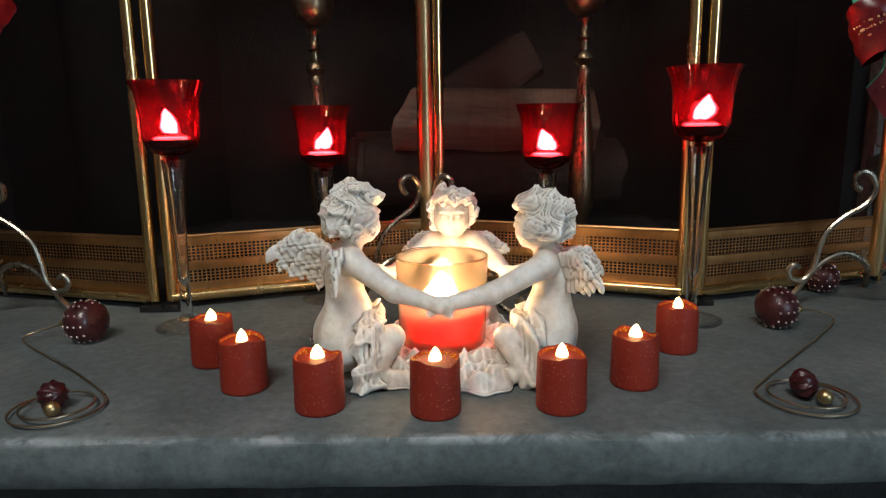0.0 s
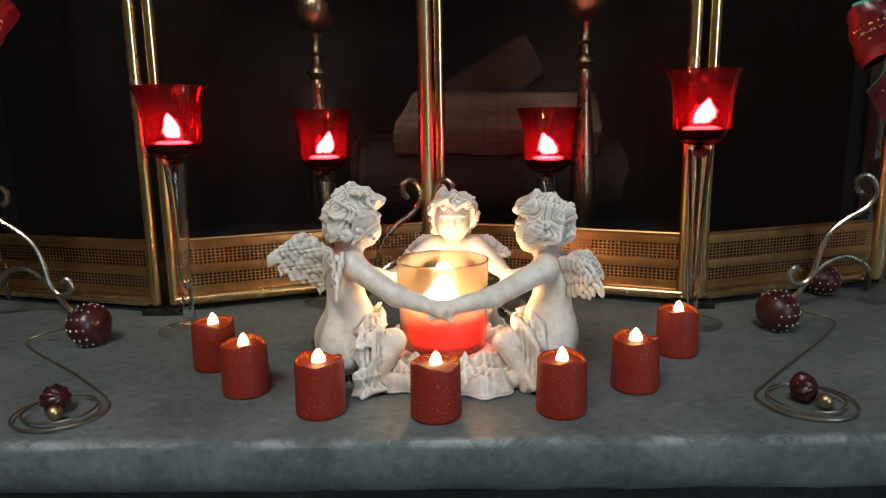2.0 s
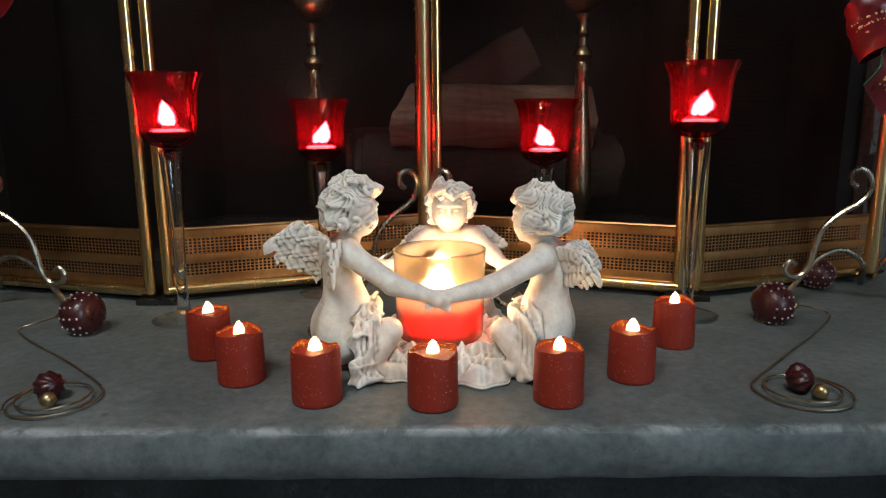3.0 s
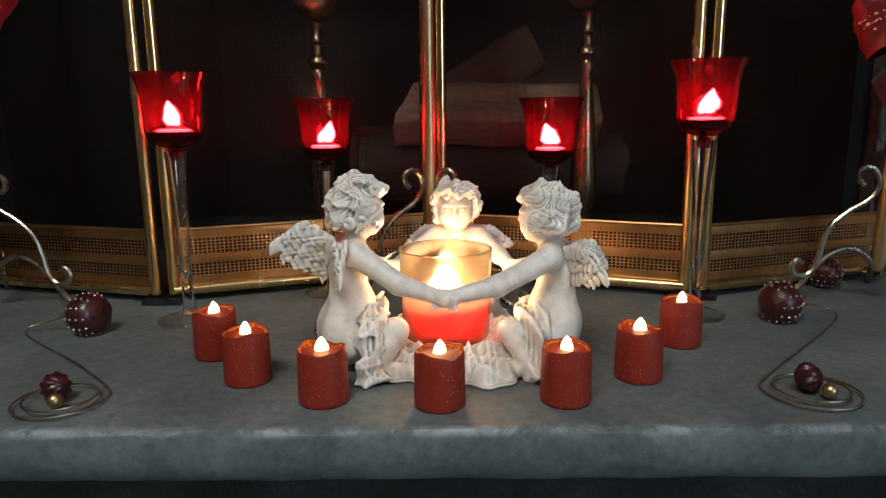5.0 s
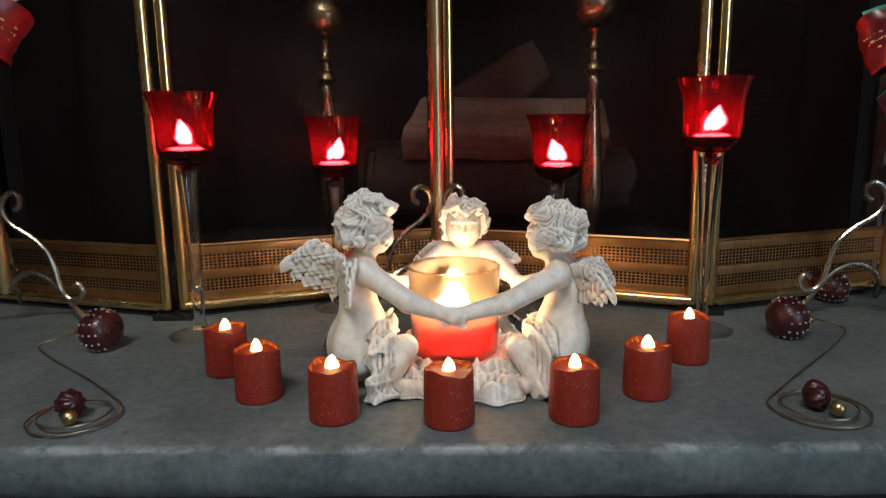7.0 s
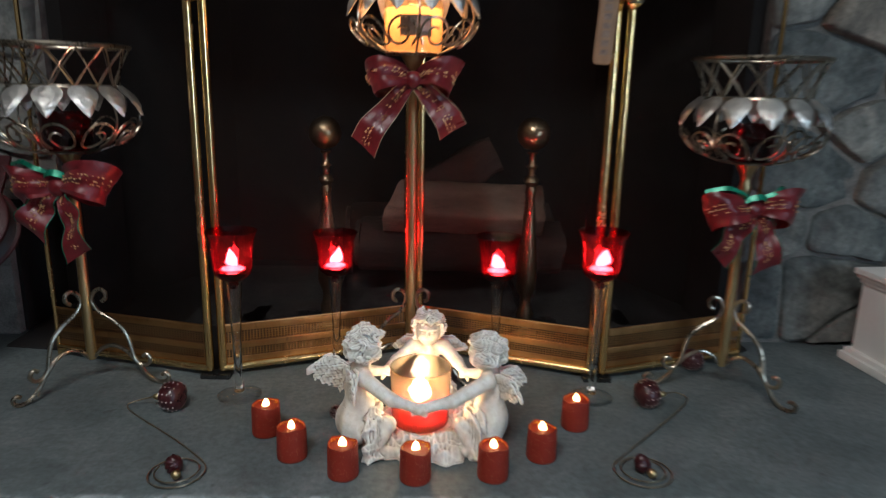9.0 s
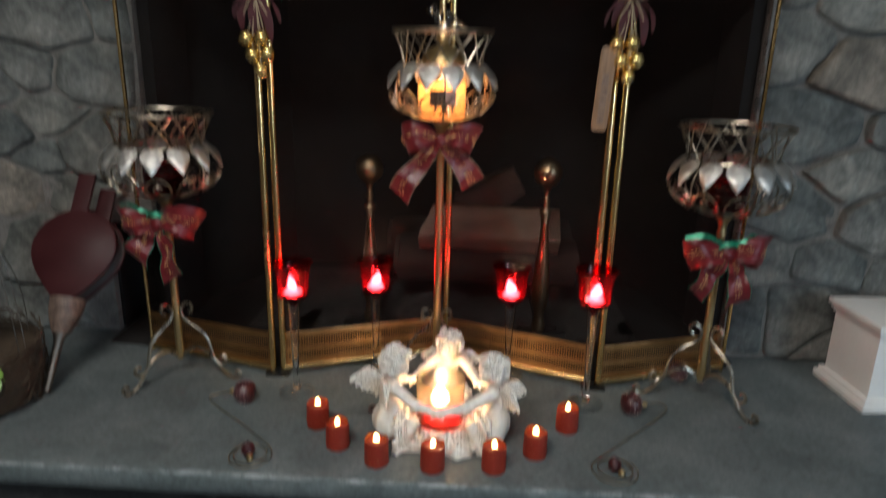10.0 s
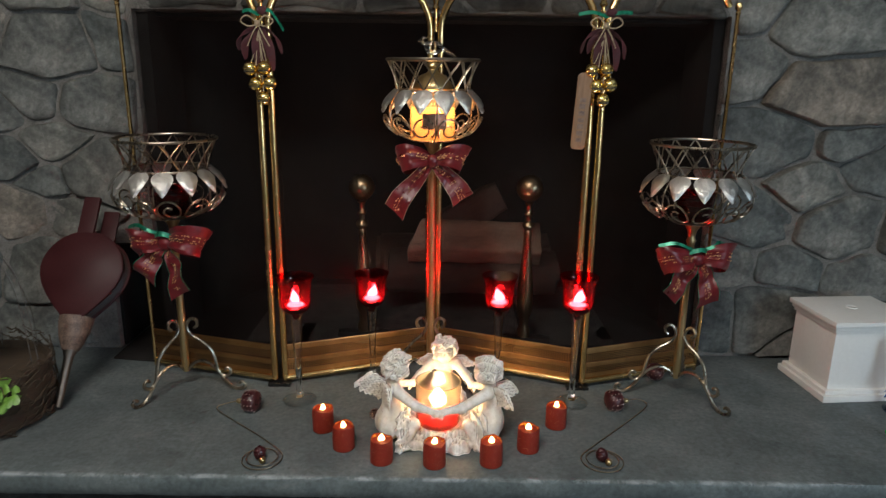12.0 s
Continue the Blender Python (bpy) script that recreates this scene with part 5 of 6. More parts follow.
            mid = np.array(hc) + np.array((0.002, 0, 0.002)) + d * 0.0272
            sd = unit(np.cross(d, (0.1, 0.2, 1)))
            up = np.cross(sd, d)
            sense, last = rnd.choice((-1, 1)), None
            for i in range(8):
                tt = i / 7
                r = 0.0052 * (1 - 0.60 * tt)
                pp = mid + (sd * math.cos(sense * tt * 5.2 + k) + up * math.sin(sense * tt * 5.2 + k)) * r + d * 0.0016 * tt
                if last is not None:
                    s.limb(wh(*last), wh(*pp), 0.0019, 0.0018 if i < 7 else 0.0009, 0.0016)
                last = pp
        # arms and joined fingers
        for e in (-1, 1):
            # the arms meet at three places round the glass
            at, reach = {("up", 1): (265, 0.083), ("down", -1): (265, 0.083), ("up", -1): (143, 0.078), ("low", 1): (143, 0.078), ("down", 1): (33, 0.078), ("low", -1): (33, 0.078)}[(wing, e)]
            ha = np.array((reach * math.cos(radians(at)), reach * math.sin(radians(at)), 0.0785))
            sh = np.array(w(0.094, e * 0.025, 0.115))
            el = (sh + ha) / 2 + np.array((math.cos(radians(at)), math.sin(radians(at)), 0)) * 0.006 + np.array((0, 0, -0.006))
            s.limb(sh, el, 0.0114, 0.0096, 0.006)
            s.limb(el, ha, 0.0096, 0.0066, 0.004)
            aim = unit(ha - el)
            for f in range(4):
                lift = np.array((0, 0, 0.0052 - 0.0032 * f))
                s.limb(ha + lift - aim * 0.002, ha + lift + aim * 0.010 + np.array((0.0, -0.0022 * (e > 0), -0.002)), 0.0033, 0.0025, 0.0008)
            # folded legs: bare knee forward, shin drawn under, foot turned in
            s.limb(w(0.098, e * 0.018, 0.030), w(0.063, e * 0.033, 0.041), 0.0175, 0.0125, 0.006)
            s.limb(w(0.063, e * 0.033, 0.040), w(0.080, e * 0.047, 0.016), 0.0122, 0.0085, 0.002)
            s.limb(w(0.081, e * 0.049, 0.010), w(0.060, e * 0.056, 0.008), 0.0082, 0.0070, 0.003)
            for f in range(4):
                s.egg(w(0.053, e * (0.051 + 0.0042 * f), 0.006), AX, (0.0045, 0.0023, 0.0028), 0.001)
            # a crumpled strip of cloth over the thigh, fallen to the ground outside it
            line = ((0.073, 0.008, 0.058), (0.080, 0.024, 0.057), (0.084, 0.036, 0.046), (0.086, 0.044, 0.031), (0.087, 0.050, 0.016), (0.092, 0.056, 0.006))
            pts = [w(u + du, e * v, z) for u, v, z in line for du in (-0.014, 0.014)]
            sl, (X, Y, Z) = s.near(pts, 0.012)
            d = np.full(np.broadcast(X, Y, Z).shape, 0.05)
            for (ua, va, za), (ub, vb, zb) in zip(line, line[1:]):
                for du in (-0.007, -0.002, 0.003, 0.008):
                    a, b = np.array(w(ua + du, e * va, za - 12 * du * du)), np.array(w(ub + du, e * vb, zb - 12 * du * du))
                    ab = b - a
                    h = np.clip(((X - a[0]) * ab[0] + (Y - a[1]) * ab[1] + (Z - a[2]) * ab[2]) / float(ab @ ab), 0, 1)
                    d = np.minimum(d, np.sqrt((X - a[0] - h * ab[0]) ** 2 + (Y - a[1] - h * ab[1]) ** 2 + (Z - a[2] - h * ab[2]) ** 2))
            d = d - 0.0008 - 0.0066 * crumple(X, Y, Z, base + e, 0.019) - 0.0008 * crumple(X, Y, Z, base + e + 7, 0.010)
            s.blend(sl, d * 0.75, 0.0016)
            # wings: three overlapping rows of short round feathers
            root = np.array((0.109, e * 0.008, 0.118))
            if wing == "up":
                span, fall, out = ((0.10, e * 0.95, 0.25), (0.12, e * 0.05, -1.0), 0.75) if e > 0 else ((0.82, e * 0.20, 0.60), (0.22, e * 0.10, -1.0), 0.92)
            elif wing == "down":
                span, fall, out = ((0.78, e * 0.50, 0.10), (0.16, e * 0.12, -1.0), 0.66) if e < 0 else ((0.55, e * 0.80, 0.05), (0.25, e * 0.05, -1.0), 0.66)
            else:
                span, fall, out = (0.30, e * 0.85, -0.05), (0.20, e * 0.35, -1.0), 0.95
            span, fall = unit(span), unit(fall)
            s.limb(w(*root), w(*(root + span * 0.037 * out)), 0.0056, 0.0042, 0.003)
            nor = unit(np.cross(span, fall))
            for row, (cnt, begin, ln, th) in enumerate(((6, 0.012, 0.025, 0.0), (6, 0.002, 0.020, 0.0026), (5, -0.007, 0.016, 0.0050))):
                for f in range(cnt):
                    q = (f + 0.5) / cnt
                    start = root + span * 0.041 * q * out
                    dd = unit(fall * (1.10 - 0.45 * q + rnd.uniform(-0.05, 0.05)) + span * (0.45 * q + rnd.uniform(-0.05, 0.05)))
                    length = ln * {"low": 0.72, "down": 0.82, "up": 1.0}[wing] * (0.85 + 0.25 * q + rnd.uniform(-0.08, 0.08))
                    c = start + dd * (begin + length * 0.5)
                    dx, dn = dirn(*dd), dirn(*nor)
                    for side in (-1, 1):
                        s.egg(w(*(c + nor * th * side)), (dx, np.cross(dn, dx), dn), (length * 0.58, 0.0062 + 0.0008 * math.sin(7 * f + row), 0.0026), 0.0006)
                        s.limb(w(*(start + dd * begin + nor * (th + 0.0016) * side)), w(*(c + dd * length * 0.4 + nor * (th + 0.0012) * side)), 0.0011, 0.0006, 0.0006)
            # carved texture of the feathers
            tip = root + span * 0.055 * out
            sl, (X, Y, Z) = s.near([w(*root), w(*tip), w(*(root + fall * 0.045))], 0.008)
            U = X * ca + Y * sa
            s.d[sl] = s.d[sl] + np.where((U > 0.124 + far * 0.3) & (np.abs(s.d[sl]) < 0.004), 0.0011 * (crumple(X, Y, Z, base + e + 21, 0.0075) - 0.55), 0).astype(np.float32)
    # keep the middle free for the glass, and the underside flat
    X = s.lo[0] + STEP * np.arange(s.n[0])[:, None, None]
    Y = s.lo[1] + STEP * np.arange(s.n[1])[None, :, None]
    Z = s.lo[2] + STEP * np.arange(s.n[2])[None, None, :]
    well = np.maximum(np.sqrt((X + 0.006) ** 2 + Y * Y) - 0.0478, 0.016 - Z)
    s.d = np.maximum(s.d, -well)
    s.d = np.maximum(s.d, 0.0005 - Z)
    verts, quads = s.skin()
    me = bpy.data.meshes.new("angel_statue")
    me.vertices.add(len(verts))
    me.vertices.foreach_set("co", verts.astype(np.float32).ravel())
    me.loops.add(quads.size)
    me.loops.foreach_set("vertex_index", quads.astype(np.int32).ravel())
    me.polygons.add(len(quads))
    me.polygons.foreach_set("loop_start", np.arange(0, quads.size, 4, dtype=np.int32))
    me.update(calc_edges=True)
    me.validate()
    me.polygons.foreach_set("use_smooth", [True] * len(me.polygons))
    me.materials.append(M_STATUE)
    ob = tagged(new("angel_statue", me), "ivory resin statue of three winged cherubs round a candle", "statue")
    ob.matrix_world = pose(CX, CY, 0.0)


angel_statue()

glass_candle = thing("glass_candle", pose(CX - 0.006, CY, 0.0162), "lit pink-red candle in a clear glass tumbler", "candle")
tumbler = part("glass", Geo().shell([(0.0001, 0.0), (0.040, 0.0), (0.0436, 0.003), (0.0444, 0.008), (0.0455, 0.050), (0.0468, 0.091), (0.0452, 0.0915), (0.0440, 0.050), (0.0428, 0.010), (0.0001, 0.007)], 56), M_TUMBLER, glass_candle, "clear glass tumbler")
tumbler.visible_shadow = False
part("rim", Geo().tube(circle(0.0460, 0.0913, 64), 0.0013, 8, True), M_LIP, glass_candle, "thick glass lip").visible_shadow = False
part("wax", Geo().shell([(0.0001, 0.0075), (0.0383, 0.0085), (0.0390, 0.012), (0.0398, 0.037), (0.0375, 0.0385), (0.0340, 0.034), (0.0300, 0.026), (0.0001, 0.023)], 48, (0.0028, 0, 0)), M_PINK_WAX, glass_candle, "translucent pink-red wax")
part("wick", Geo().tube([(0, 0, 0.022), (0.0004, 0, 0.032), (0.001, 0, 0.040)], 0.0009, 6), M_BLACK, glass_candle, "black wick")
part("flame", Geo().lathe([(0.0001, 0.036), (0.0075, 0.039), (0.0120, 0.046), (0.0128, 0.056), (0.0100, 0.065), (0.0052, 0.071), (0.0001, 0.074)], 20, wobble=lambda r, z, a: (r * (1 + 0.20 * math.sin(2 * a + z * 150) + 0.12 * math.sin(3 * a - z * 260)), z)), M_FLAME, glass_candle, "bright flame")


# ---- bead and wire picks ----
def bead_pick(ball, path, coil, mirror, label):
    t = thing("beaded_wire_pick", pose(ball[0], ball[1], 0), label, "ornament", "beaded wire picks")
    bx, by = ball[0], ball[1]
    g = Geo().lathe([(0.0001, 0.0), (0.012, 0.001), (0.0195, 0.006), (0.0225, 0.015), (0.0228, 0.027), (0.020, 0.037), (0.012, 0.0425), (0.0001, 0.0435)], 24, m=None)
    tip = Matrix.Translation((0, 0, 0.0238)) @ Matrix.Rotation(radians(mirror * 14), 4, "Z") @ Matrix.Rotation(radians(88), 4, "Y") @ Matrix.Diagonal((1.05, 1.05, 0.86, 1)) @ Matrix.Translation((0, 0, -0.0218))
    g.v = [tuple(tip @ Vector(p)) for p in g.v]
    big = part("studded_ball", g, M_BEAD, t, "dark red barrel bead")
    st = Geo()
    for row, zz in enumerate((0.008, 0.0175, 0.0265, 0.035)):
        rr = (0.0205, 0.0229, 0.0228, 0.0207)[row]
        for k in range(12):
            a = 2 * math.pi * k / 12
            st.ball(tip @ Vector((rr * math.cos(a), rr * math.sin(a), zz)), 0.0015, 8, 6)
    part("studs", st, M_STUD, big, "rows of small pale studs")
    part("cap", Geo().ball((mirror * 0.027, 0.006, 0.020), 0.006, 12, 8, (1.3, 0.9, 0.9)), M_COLUMN, t, "gold end cap")
    line = [(mirror * 0.031, 0.008, 0.019)] + [(x - bx, y - by, z) for x, y, z in path]
    cx, cy, r0, r1, turns, start = coil
    steps = int(22 * turns)
    for k in range(steps + 1):
        q = k / steps
        a = start + mirror * 2 * math.pi * turns * q
        r = r0 + (r1 - r0) * q
        line.append((cx - bx + r * math.cos(a), cy - by + r * math.sin(a), 0.0028 + 0.004 * q))
    part("wire", Geo().tube(smooth_line(line, 3), 0.0011, 7), M_PICKWIRE, t, "thin gold wire ending in a flat coil")
    spin = Matrix.Rotation(radians(70), 4, "Y") @ Matrix.Rotation(radians(25), 4, "X")
    small = Geo().lathe([(0.0001, -0.0115), (0.006, -0.010), (0.011, -0.005), (0.0125, 0.0), (0.011, 0.005), (0.006, 0.010), (0.0001, 0.0115)], 40, (cx - bx - 0.003, cy - by + 0.004, 0.0135), spin, lambda r, z, a: (r * (1 + 0.10 * math.sin(10 * a + z * 120)), z))
    part("red_bead", small, M_BEAD, t, "fluted dark red bead")
    part("gold_bead", Geo().ball((cx - bx + 0.006, cy - by - 0.014, 0.009), 0.0065, 14, 10), M_COLUMN, t, "small gold bead")


bead_pick((-0.380, 0.765), [(-0.440, 0.777, 0.010), (-0.456, 0.768, 0.005), (-0.431, 0.740, 0.003), (-0.349, 0.671, 0.003), (-0.288, 0.613, 0.003)], (-0.310, 0.577, 0.040, 0.026, 1.7, 0.9), -1, "dark red studded bead on a coiled gold wire")
bead_pick((0.408, 0.790), [(0.468, 0.824, 0.010), (0.487, 0.818, 0.005), (0.478, 0.795, 0.003), (0.421, 0.731, 0.003), (0.318, 0.623, 0.003)], (0.340, 0.586, 0.042, 0.026, 1.7, 2.8), 1, "dark red studded bead on a coiled gold wire")


def loose_bead(x, y, r, label):
    t = thing("studded_bead", pose(x, y, 0), label, "ornament", "loose beads")
    big = part("bead", Geo().ball((0, 0, r), r, 20, 14, (1.05, 1.05, 0.98)), M_BEAD, t)
    st = Geo()
    for row in range(-2, 3):
        for k in range(14):
            a, b = 2 * math.pi * (k + 0.5 * (row % 2)) / 14, row * 0.42
            st.ball((1.05 * r * math.cos(a) * math.cos(b), 1.05 * r * math.sin(a) * math.cos(b), r + r * math.sin(b)), 0.0013, 6, 5)
    part("studs", st, M_STUD, big, "small pale studs")


loose_bead(0.545, 0.945, 0.021, "dark red studded bead lying behind a stand's leg")
loose_bead(-0.112, 0.742, 0.010, "dark red bead lying behind the statue")


# ---- white box ----
def white_box():
    t = thing("white_box", pose(0.992, 0.936, 0, 0, 0, 5), "white painted wooden box with moulded lid and stepped base", "box")
    a, b = 0.091, 0.076
    part("base", Geo().box((-a - 0.016, -b - 0.016, 0.0), (a + 0.016, b + 0.016, 0.016), 0.003).box((-a - 0.010, -b - 0.010, 0.016), (a + 0.010, b + 0.010, 0.026), 0.004), M_BOX, t, "stepped base moulding")
    part("body", Geo().box((-a, -b, 0.024), (a, b, 0.165), 0.002), M_BOX, t)
    lid = part("lid", Geo().box((-a - 0.004, -b - 0.004, 0.163), (a + 0.004, b + 0.004, 0.171), 0.002).box((-a - 0.008, -b - 0.008, 0.171), (a + 0.008, b + 0.008, 0.180), 0.003).box((-a - 0.013, -b - 0.013, 0.180), (a + 0.013, b + 0.013, 0.192), 0.003), M_BOX, t, "moulded white lid")
    part("knob_hole", Geo().lathe([(0.0001, 0.1925), (0.010, 0.1926), (0.0115, 0.1935), (0.0125, 0.1926), (0.0126, 0.1915)], 20, (0, 0.01, 0)), M_BOX, lid, "small worn inlay ring")


white_box()


# ---- bellows ----
def bellows():
    t = thing("bellows", pose(-0.790, 0.752, 0.004, 0, 0, 2) @ pose(0, 0, 0, -33, 3.0, 0), "dark red lacquered bellows leaning on the stone wall", "bellows")

    def outline(s=1.0, n=40):
        pts = []
        for k in range(n + 1):
            a = -math.pi * 0.5 + 2 * math.pi * k / n
            x, z = 0.090 * math.cos(a), 0.088 * math.sin(a)
            if z < 0:
                f = -z / 0.088
                x *= 1 - 0.62 * f ** 1.8
                z *= 1.42
            pts.append((x * s, 0.306 + z * s))
        return pts[:-1]
    for nm, y0, y1 in (("front_board", -0.034, -0.022), ("back_board", 0.010, 0.020)):
        o = outline()
        n = len(o)
        g = Geo()
        rows = [(0.95, y0), (1.0, y0 + 0.003), (1.0, y1 - 0.003), (0.95, y1)]
        vs, fs = [], []
        for s, y in rows:
            vs += [(x, y, z) for x, z in outline(s)]
        for i in range(3):
            fs += [(i * n + k, i * n + (k + 1) % n, (i + 1) * n + (k + 1) % n, (i + 1) * n + k) for k in range(n)]
        fs += [tuple(reversed(range(n))), tuple(3 * n + k for k in range(n))]
        g.add(vs, fs)
        hx = -0.008 if nm == "front_board" else 0.022
        g.box((hx - 0.018, y0 + 0.001, 0.375), (hx + 0.018, y1 - 0.001, 0.478 if nm == "front_board" else 0.460), 0.003)
        part(nm, g, M_BELLOWS, t, "dark red lacquered board with handle")
    g, n = Geo(), 40
    vs, fs, rows = [], [], 9
    for i in range(rows):
        y = -0.022 + 0.032 * i / (rows - 1)
        s = 0.95 - 0.07 * (i % 2)
        vs += [(x, y, z) for x, z in outline(s)]
    for i in range(rows - 1):
        fs += [(i * n + k, i * n + (k + 1) % n, (i + 1) * n + (k + 1) % n, (i + 1) * n + k) for k in range(n)]
    part("leather", g.add(vs, fs), M_PLEAT, t, "pleated dark leather")
    part("collar", Geo().lathe([(0.036, 0.200), (0.034, 0.178), (0.029, 0.156), (0.022, 0.136), (0.017, 0.126)], 20, (0, -0.004, 0)), M_LEATHER, t, "cracked leather collar")
    part("nozzle", Geo().lathe([(0.016, 0.134), (0.014, 0.122), (0.010, 0.110), (0.0085, 0.06), (0.0068, 0.004), (0.0045, 0.004), (0.0045, 0.02)], 18, (0, -0.004, 0)), M_NOZZLE, t, "dull metal nozzle")


bellows()


# ---- twig basket with plant and white bird ----
def twig_basket():
    t = thing("twig_basket", pose(-0.932, 0.720, 0), "dark twig basket with a tall wire handle holding moss", "basket")
    r = Geo().lathe([(0.0001, 0.0), (0.115, 0.0), (0.128, 0.01), (0.137, 0.06), (0.140, 0.118), (0.132, 0.120), (0.128, 0.105), (0.0001, 0.100)], 48, wobble=lambda r, z, a: (r * (1 + 0.012 * math.sin(24 * a + z * 200)), z))
    part("body", r, M_BASKET, t)
    g, rnd = Geo(), random.Random(3)
    for k in range(420):
        a, z = rnd.uniform(0, 2 * math.pi), rnd.uniform(0.003, 0.14)
        L, tilt = rnd.uniform(0.15, 0.5), rnd.uniform(-0.02, 0.02)
        rr = 0.130 + 0.010 * min(z / 0.06, 1) + rnd.uniform(0.0, 0.007)
        g.tube([(rr * math.cos(a + L * q), rr * math.sin(a + L * q), max(z + tilt * q + 0.006 * math.sin(6 * q + k), 0.002)) for q in (0, 0.33, 0.66, 1)], rnd.uniform(0.0008, 0.0019), 4)
    tagged(part("wound_twig", g, M_MOSS, t, "wound brown twigs"), kind="stuff")
    h = Geo()
    for dx in (-0.010, 0.010):
        h.tube(smooth_line([(0.128, dx, 0.05), (0.127, dx, 0.16), (0.112, dx, 0.30), (0.06, dx, 0.40), (0, dx, 0.43), (-0.06, dx, 0.40), (-0.112, dx, 0.30), (-0.127, dx, 0.16), (-0.128, dx, 0.05)]  , 5), 0.0011, 6)
    for a in (60, 100, 250, 290):
        ca, sa = math.cos(radians(a)), math.sin(radians(a))
        h.tube(smooth_line([(0.13 * ca, 0.13 * sa, 0.08), (0.125 * ca, 0.125 * sa, 0.22), (0.07 * ca, 0.07 * sa, 0.36), (0, 0, 0.43)], 5), 0.0010, 5)
    part("wire_handle", h, M_NOZZLE, t, "thin rusty wire cage handle")

    p = thing("green_plant", pose(-0.836, 0.630, 0.112), "small bright green leafy plant in the basket", "plant")
    part("stem", Geo().tube([(0, 0, -0.09), (0, 0, -0.04), (0.0, 0, 0.0)], 0.004, 6), M_MOSS, p)
    for k in range(46):
        a, el = rnd.uniform(0, 2 * math.pi), rnd.uniform(-0.6, 1.2)
        d = Vector((math.cos(a) * math.cos(el), math.sin(a) * math.cos(el), math.sin(el)))
        c = d * rnd.uniform(0.018, 0.042) + Vector((0, 0, -0.025))
        w = d.orthogonal().normalized()
        L = rnd.uniform(0.016, 0.026)
        line = smooth_line([c - d * L * 0.5, c + Vector((0, 0, 0.004)), c + d * L * 0.5 - Vector((0, 0, 0.003))], 3)
        part("leaf", Geo().ribbon(line, w, lambda q: 0.004 + 0.017 * math.sin(math.pi * min(0.12 + 0.8 * q, 1)), 0.0008), M_PLANT, p)

    b = thing("white_bird_ornament", pose(-0.945, 0.730, 0.12), "white feathered dove ornament with spread wings in the basket", "ornament")
    part("body", Geo().ball((-0.02, 0, 0.165), 0.034, 20, 12, (1.8, 0.85, 0.9), Matrix.Rotation(radians(-8), 4, "Y")).ball((-0.085, 0, 0.185), 0.021, 16, 10), M_PAPER, b)
    for row, (cnt, reach, drop, wide) in enumerate(((9, 0.125, 0.0, 0.050), (7, 0.085, 0.012, 0.046))):
        for k in range(cnt):
            q = k / (cnt - 1)
            tip = (reach * (0.55 + 0.45 * math.cos(q * 1.9)), -0.055 - 0.02 * q, 0.205 - 0.115 * q - 0.004 * row)
            line = smooth_line([(-0.02 + 0.01 * q, -0.024, 0.195 - 0.03 * q), (tip[0] * 0.5, -0.050 - 0.004 * row, 0.5 * (0.205 + tip[2]) + 0.004), tip], 5)
            part("feather", Geo().ribbon(line, (0.25, -0.45, 0.85), lambda w, m=wide: 0.012 + (m - 0.012) * math.sin(math.pi * min(0.2 + 0.75 * w, 1)), 0.0016), M_PAPER, b, "white wing feather")
    part("perch", Geo().tube([(-0.02, 0, -0.02), (-0.02, 0, 0.14)], 0.003, 6), M_MOSS, b)


twig_basket()

# ---- blue bottle and green dish past the box ----
bottle = thing("blue_tinsel_ornament", pose(1.040, 0.800, 0), "shiny blue tinsel ornament standing by the white box", "ornament")
part("stand", Geo().lathe([(0.0001, 0.0), (0.028, 0.0), (0.030, 0.004), (0.012, 0.010), (0.006, 0.03), (0.006, 0.15), (0.0001, 0.152)], 20), M_BLUE, bottle, "blue glass stand")
rnd = random.Random(4)
tinsel = Geo()
for k in range(90):
    a, z = rnd.uniform(0, 2 * math.pi), rnd.uniform(0.03, 0.155)
    r = 0.034 * (1.15 - z / 0.2)
    tinsel.ribbon(smooth_line([(0.005 * math.cos(a), 0.005 * math.sin(a), z), (r * 0.6 * math.cos(a), r * 0.6 * math.sin(a), z + 0.008), (r * math.cos(a), r * math.sin(a), z - rnd.uniform(0.0, 0.010))], 3), (-math.sin(a), math.cos(a), 0.3), 0.005, 0.0006)
tagged(part("tinsel", tinsel, M_BLUE_FOIL, bottle, "curled blue foil strips"), kind="stuff")
dish = thing("green_ornament", pose(0.972, 0.662, 0), "bright green plastic leaf ornament on the hearth", "ornament")
leaf = Geo()
leaf.ribbon(smooth_line([(-0.046, 0.004, 0.022), (-0.030, -0.002, 0.027), (-0.008, -0.006, 0.024), (0.020, -0.004, 0.014), (0.040, 0.0, 0.004)], 6), (0.2, 1, 0.15), lambda q: 0.006 + 0.040 * math.sin(math.pi * min(0.08 + 0.86 * q, 1)), 0.003)
part("leaf_blade", leaf, M_GREEN_GLASS, dish)
part("stalk", Geo().tube([(0.040, 0, 0.004), (0.052, 0, 0.003)], 0.003, 8), M_GREEN_GLASS, dish)


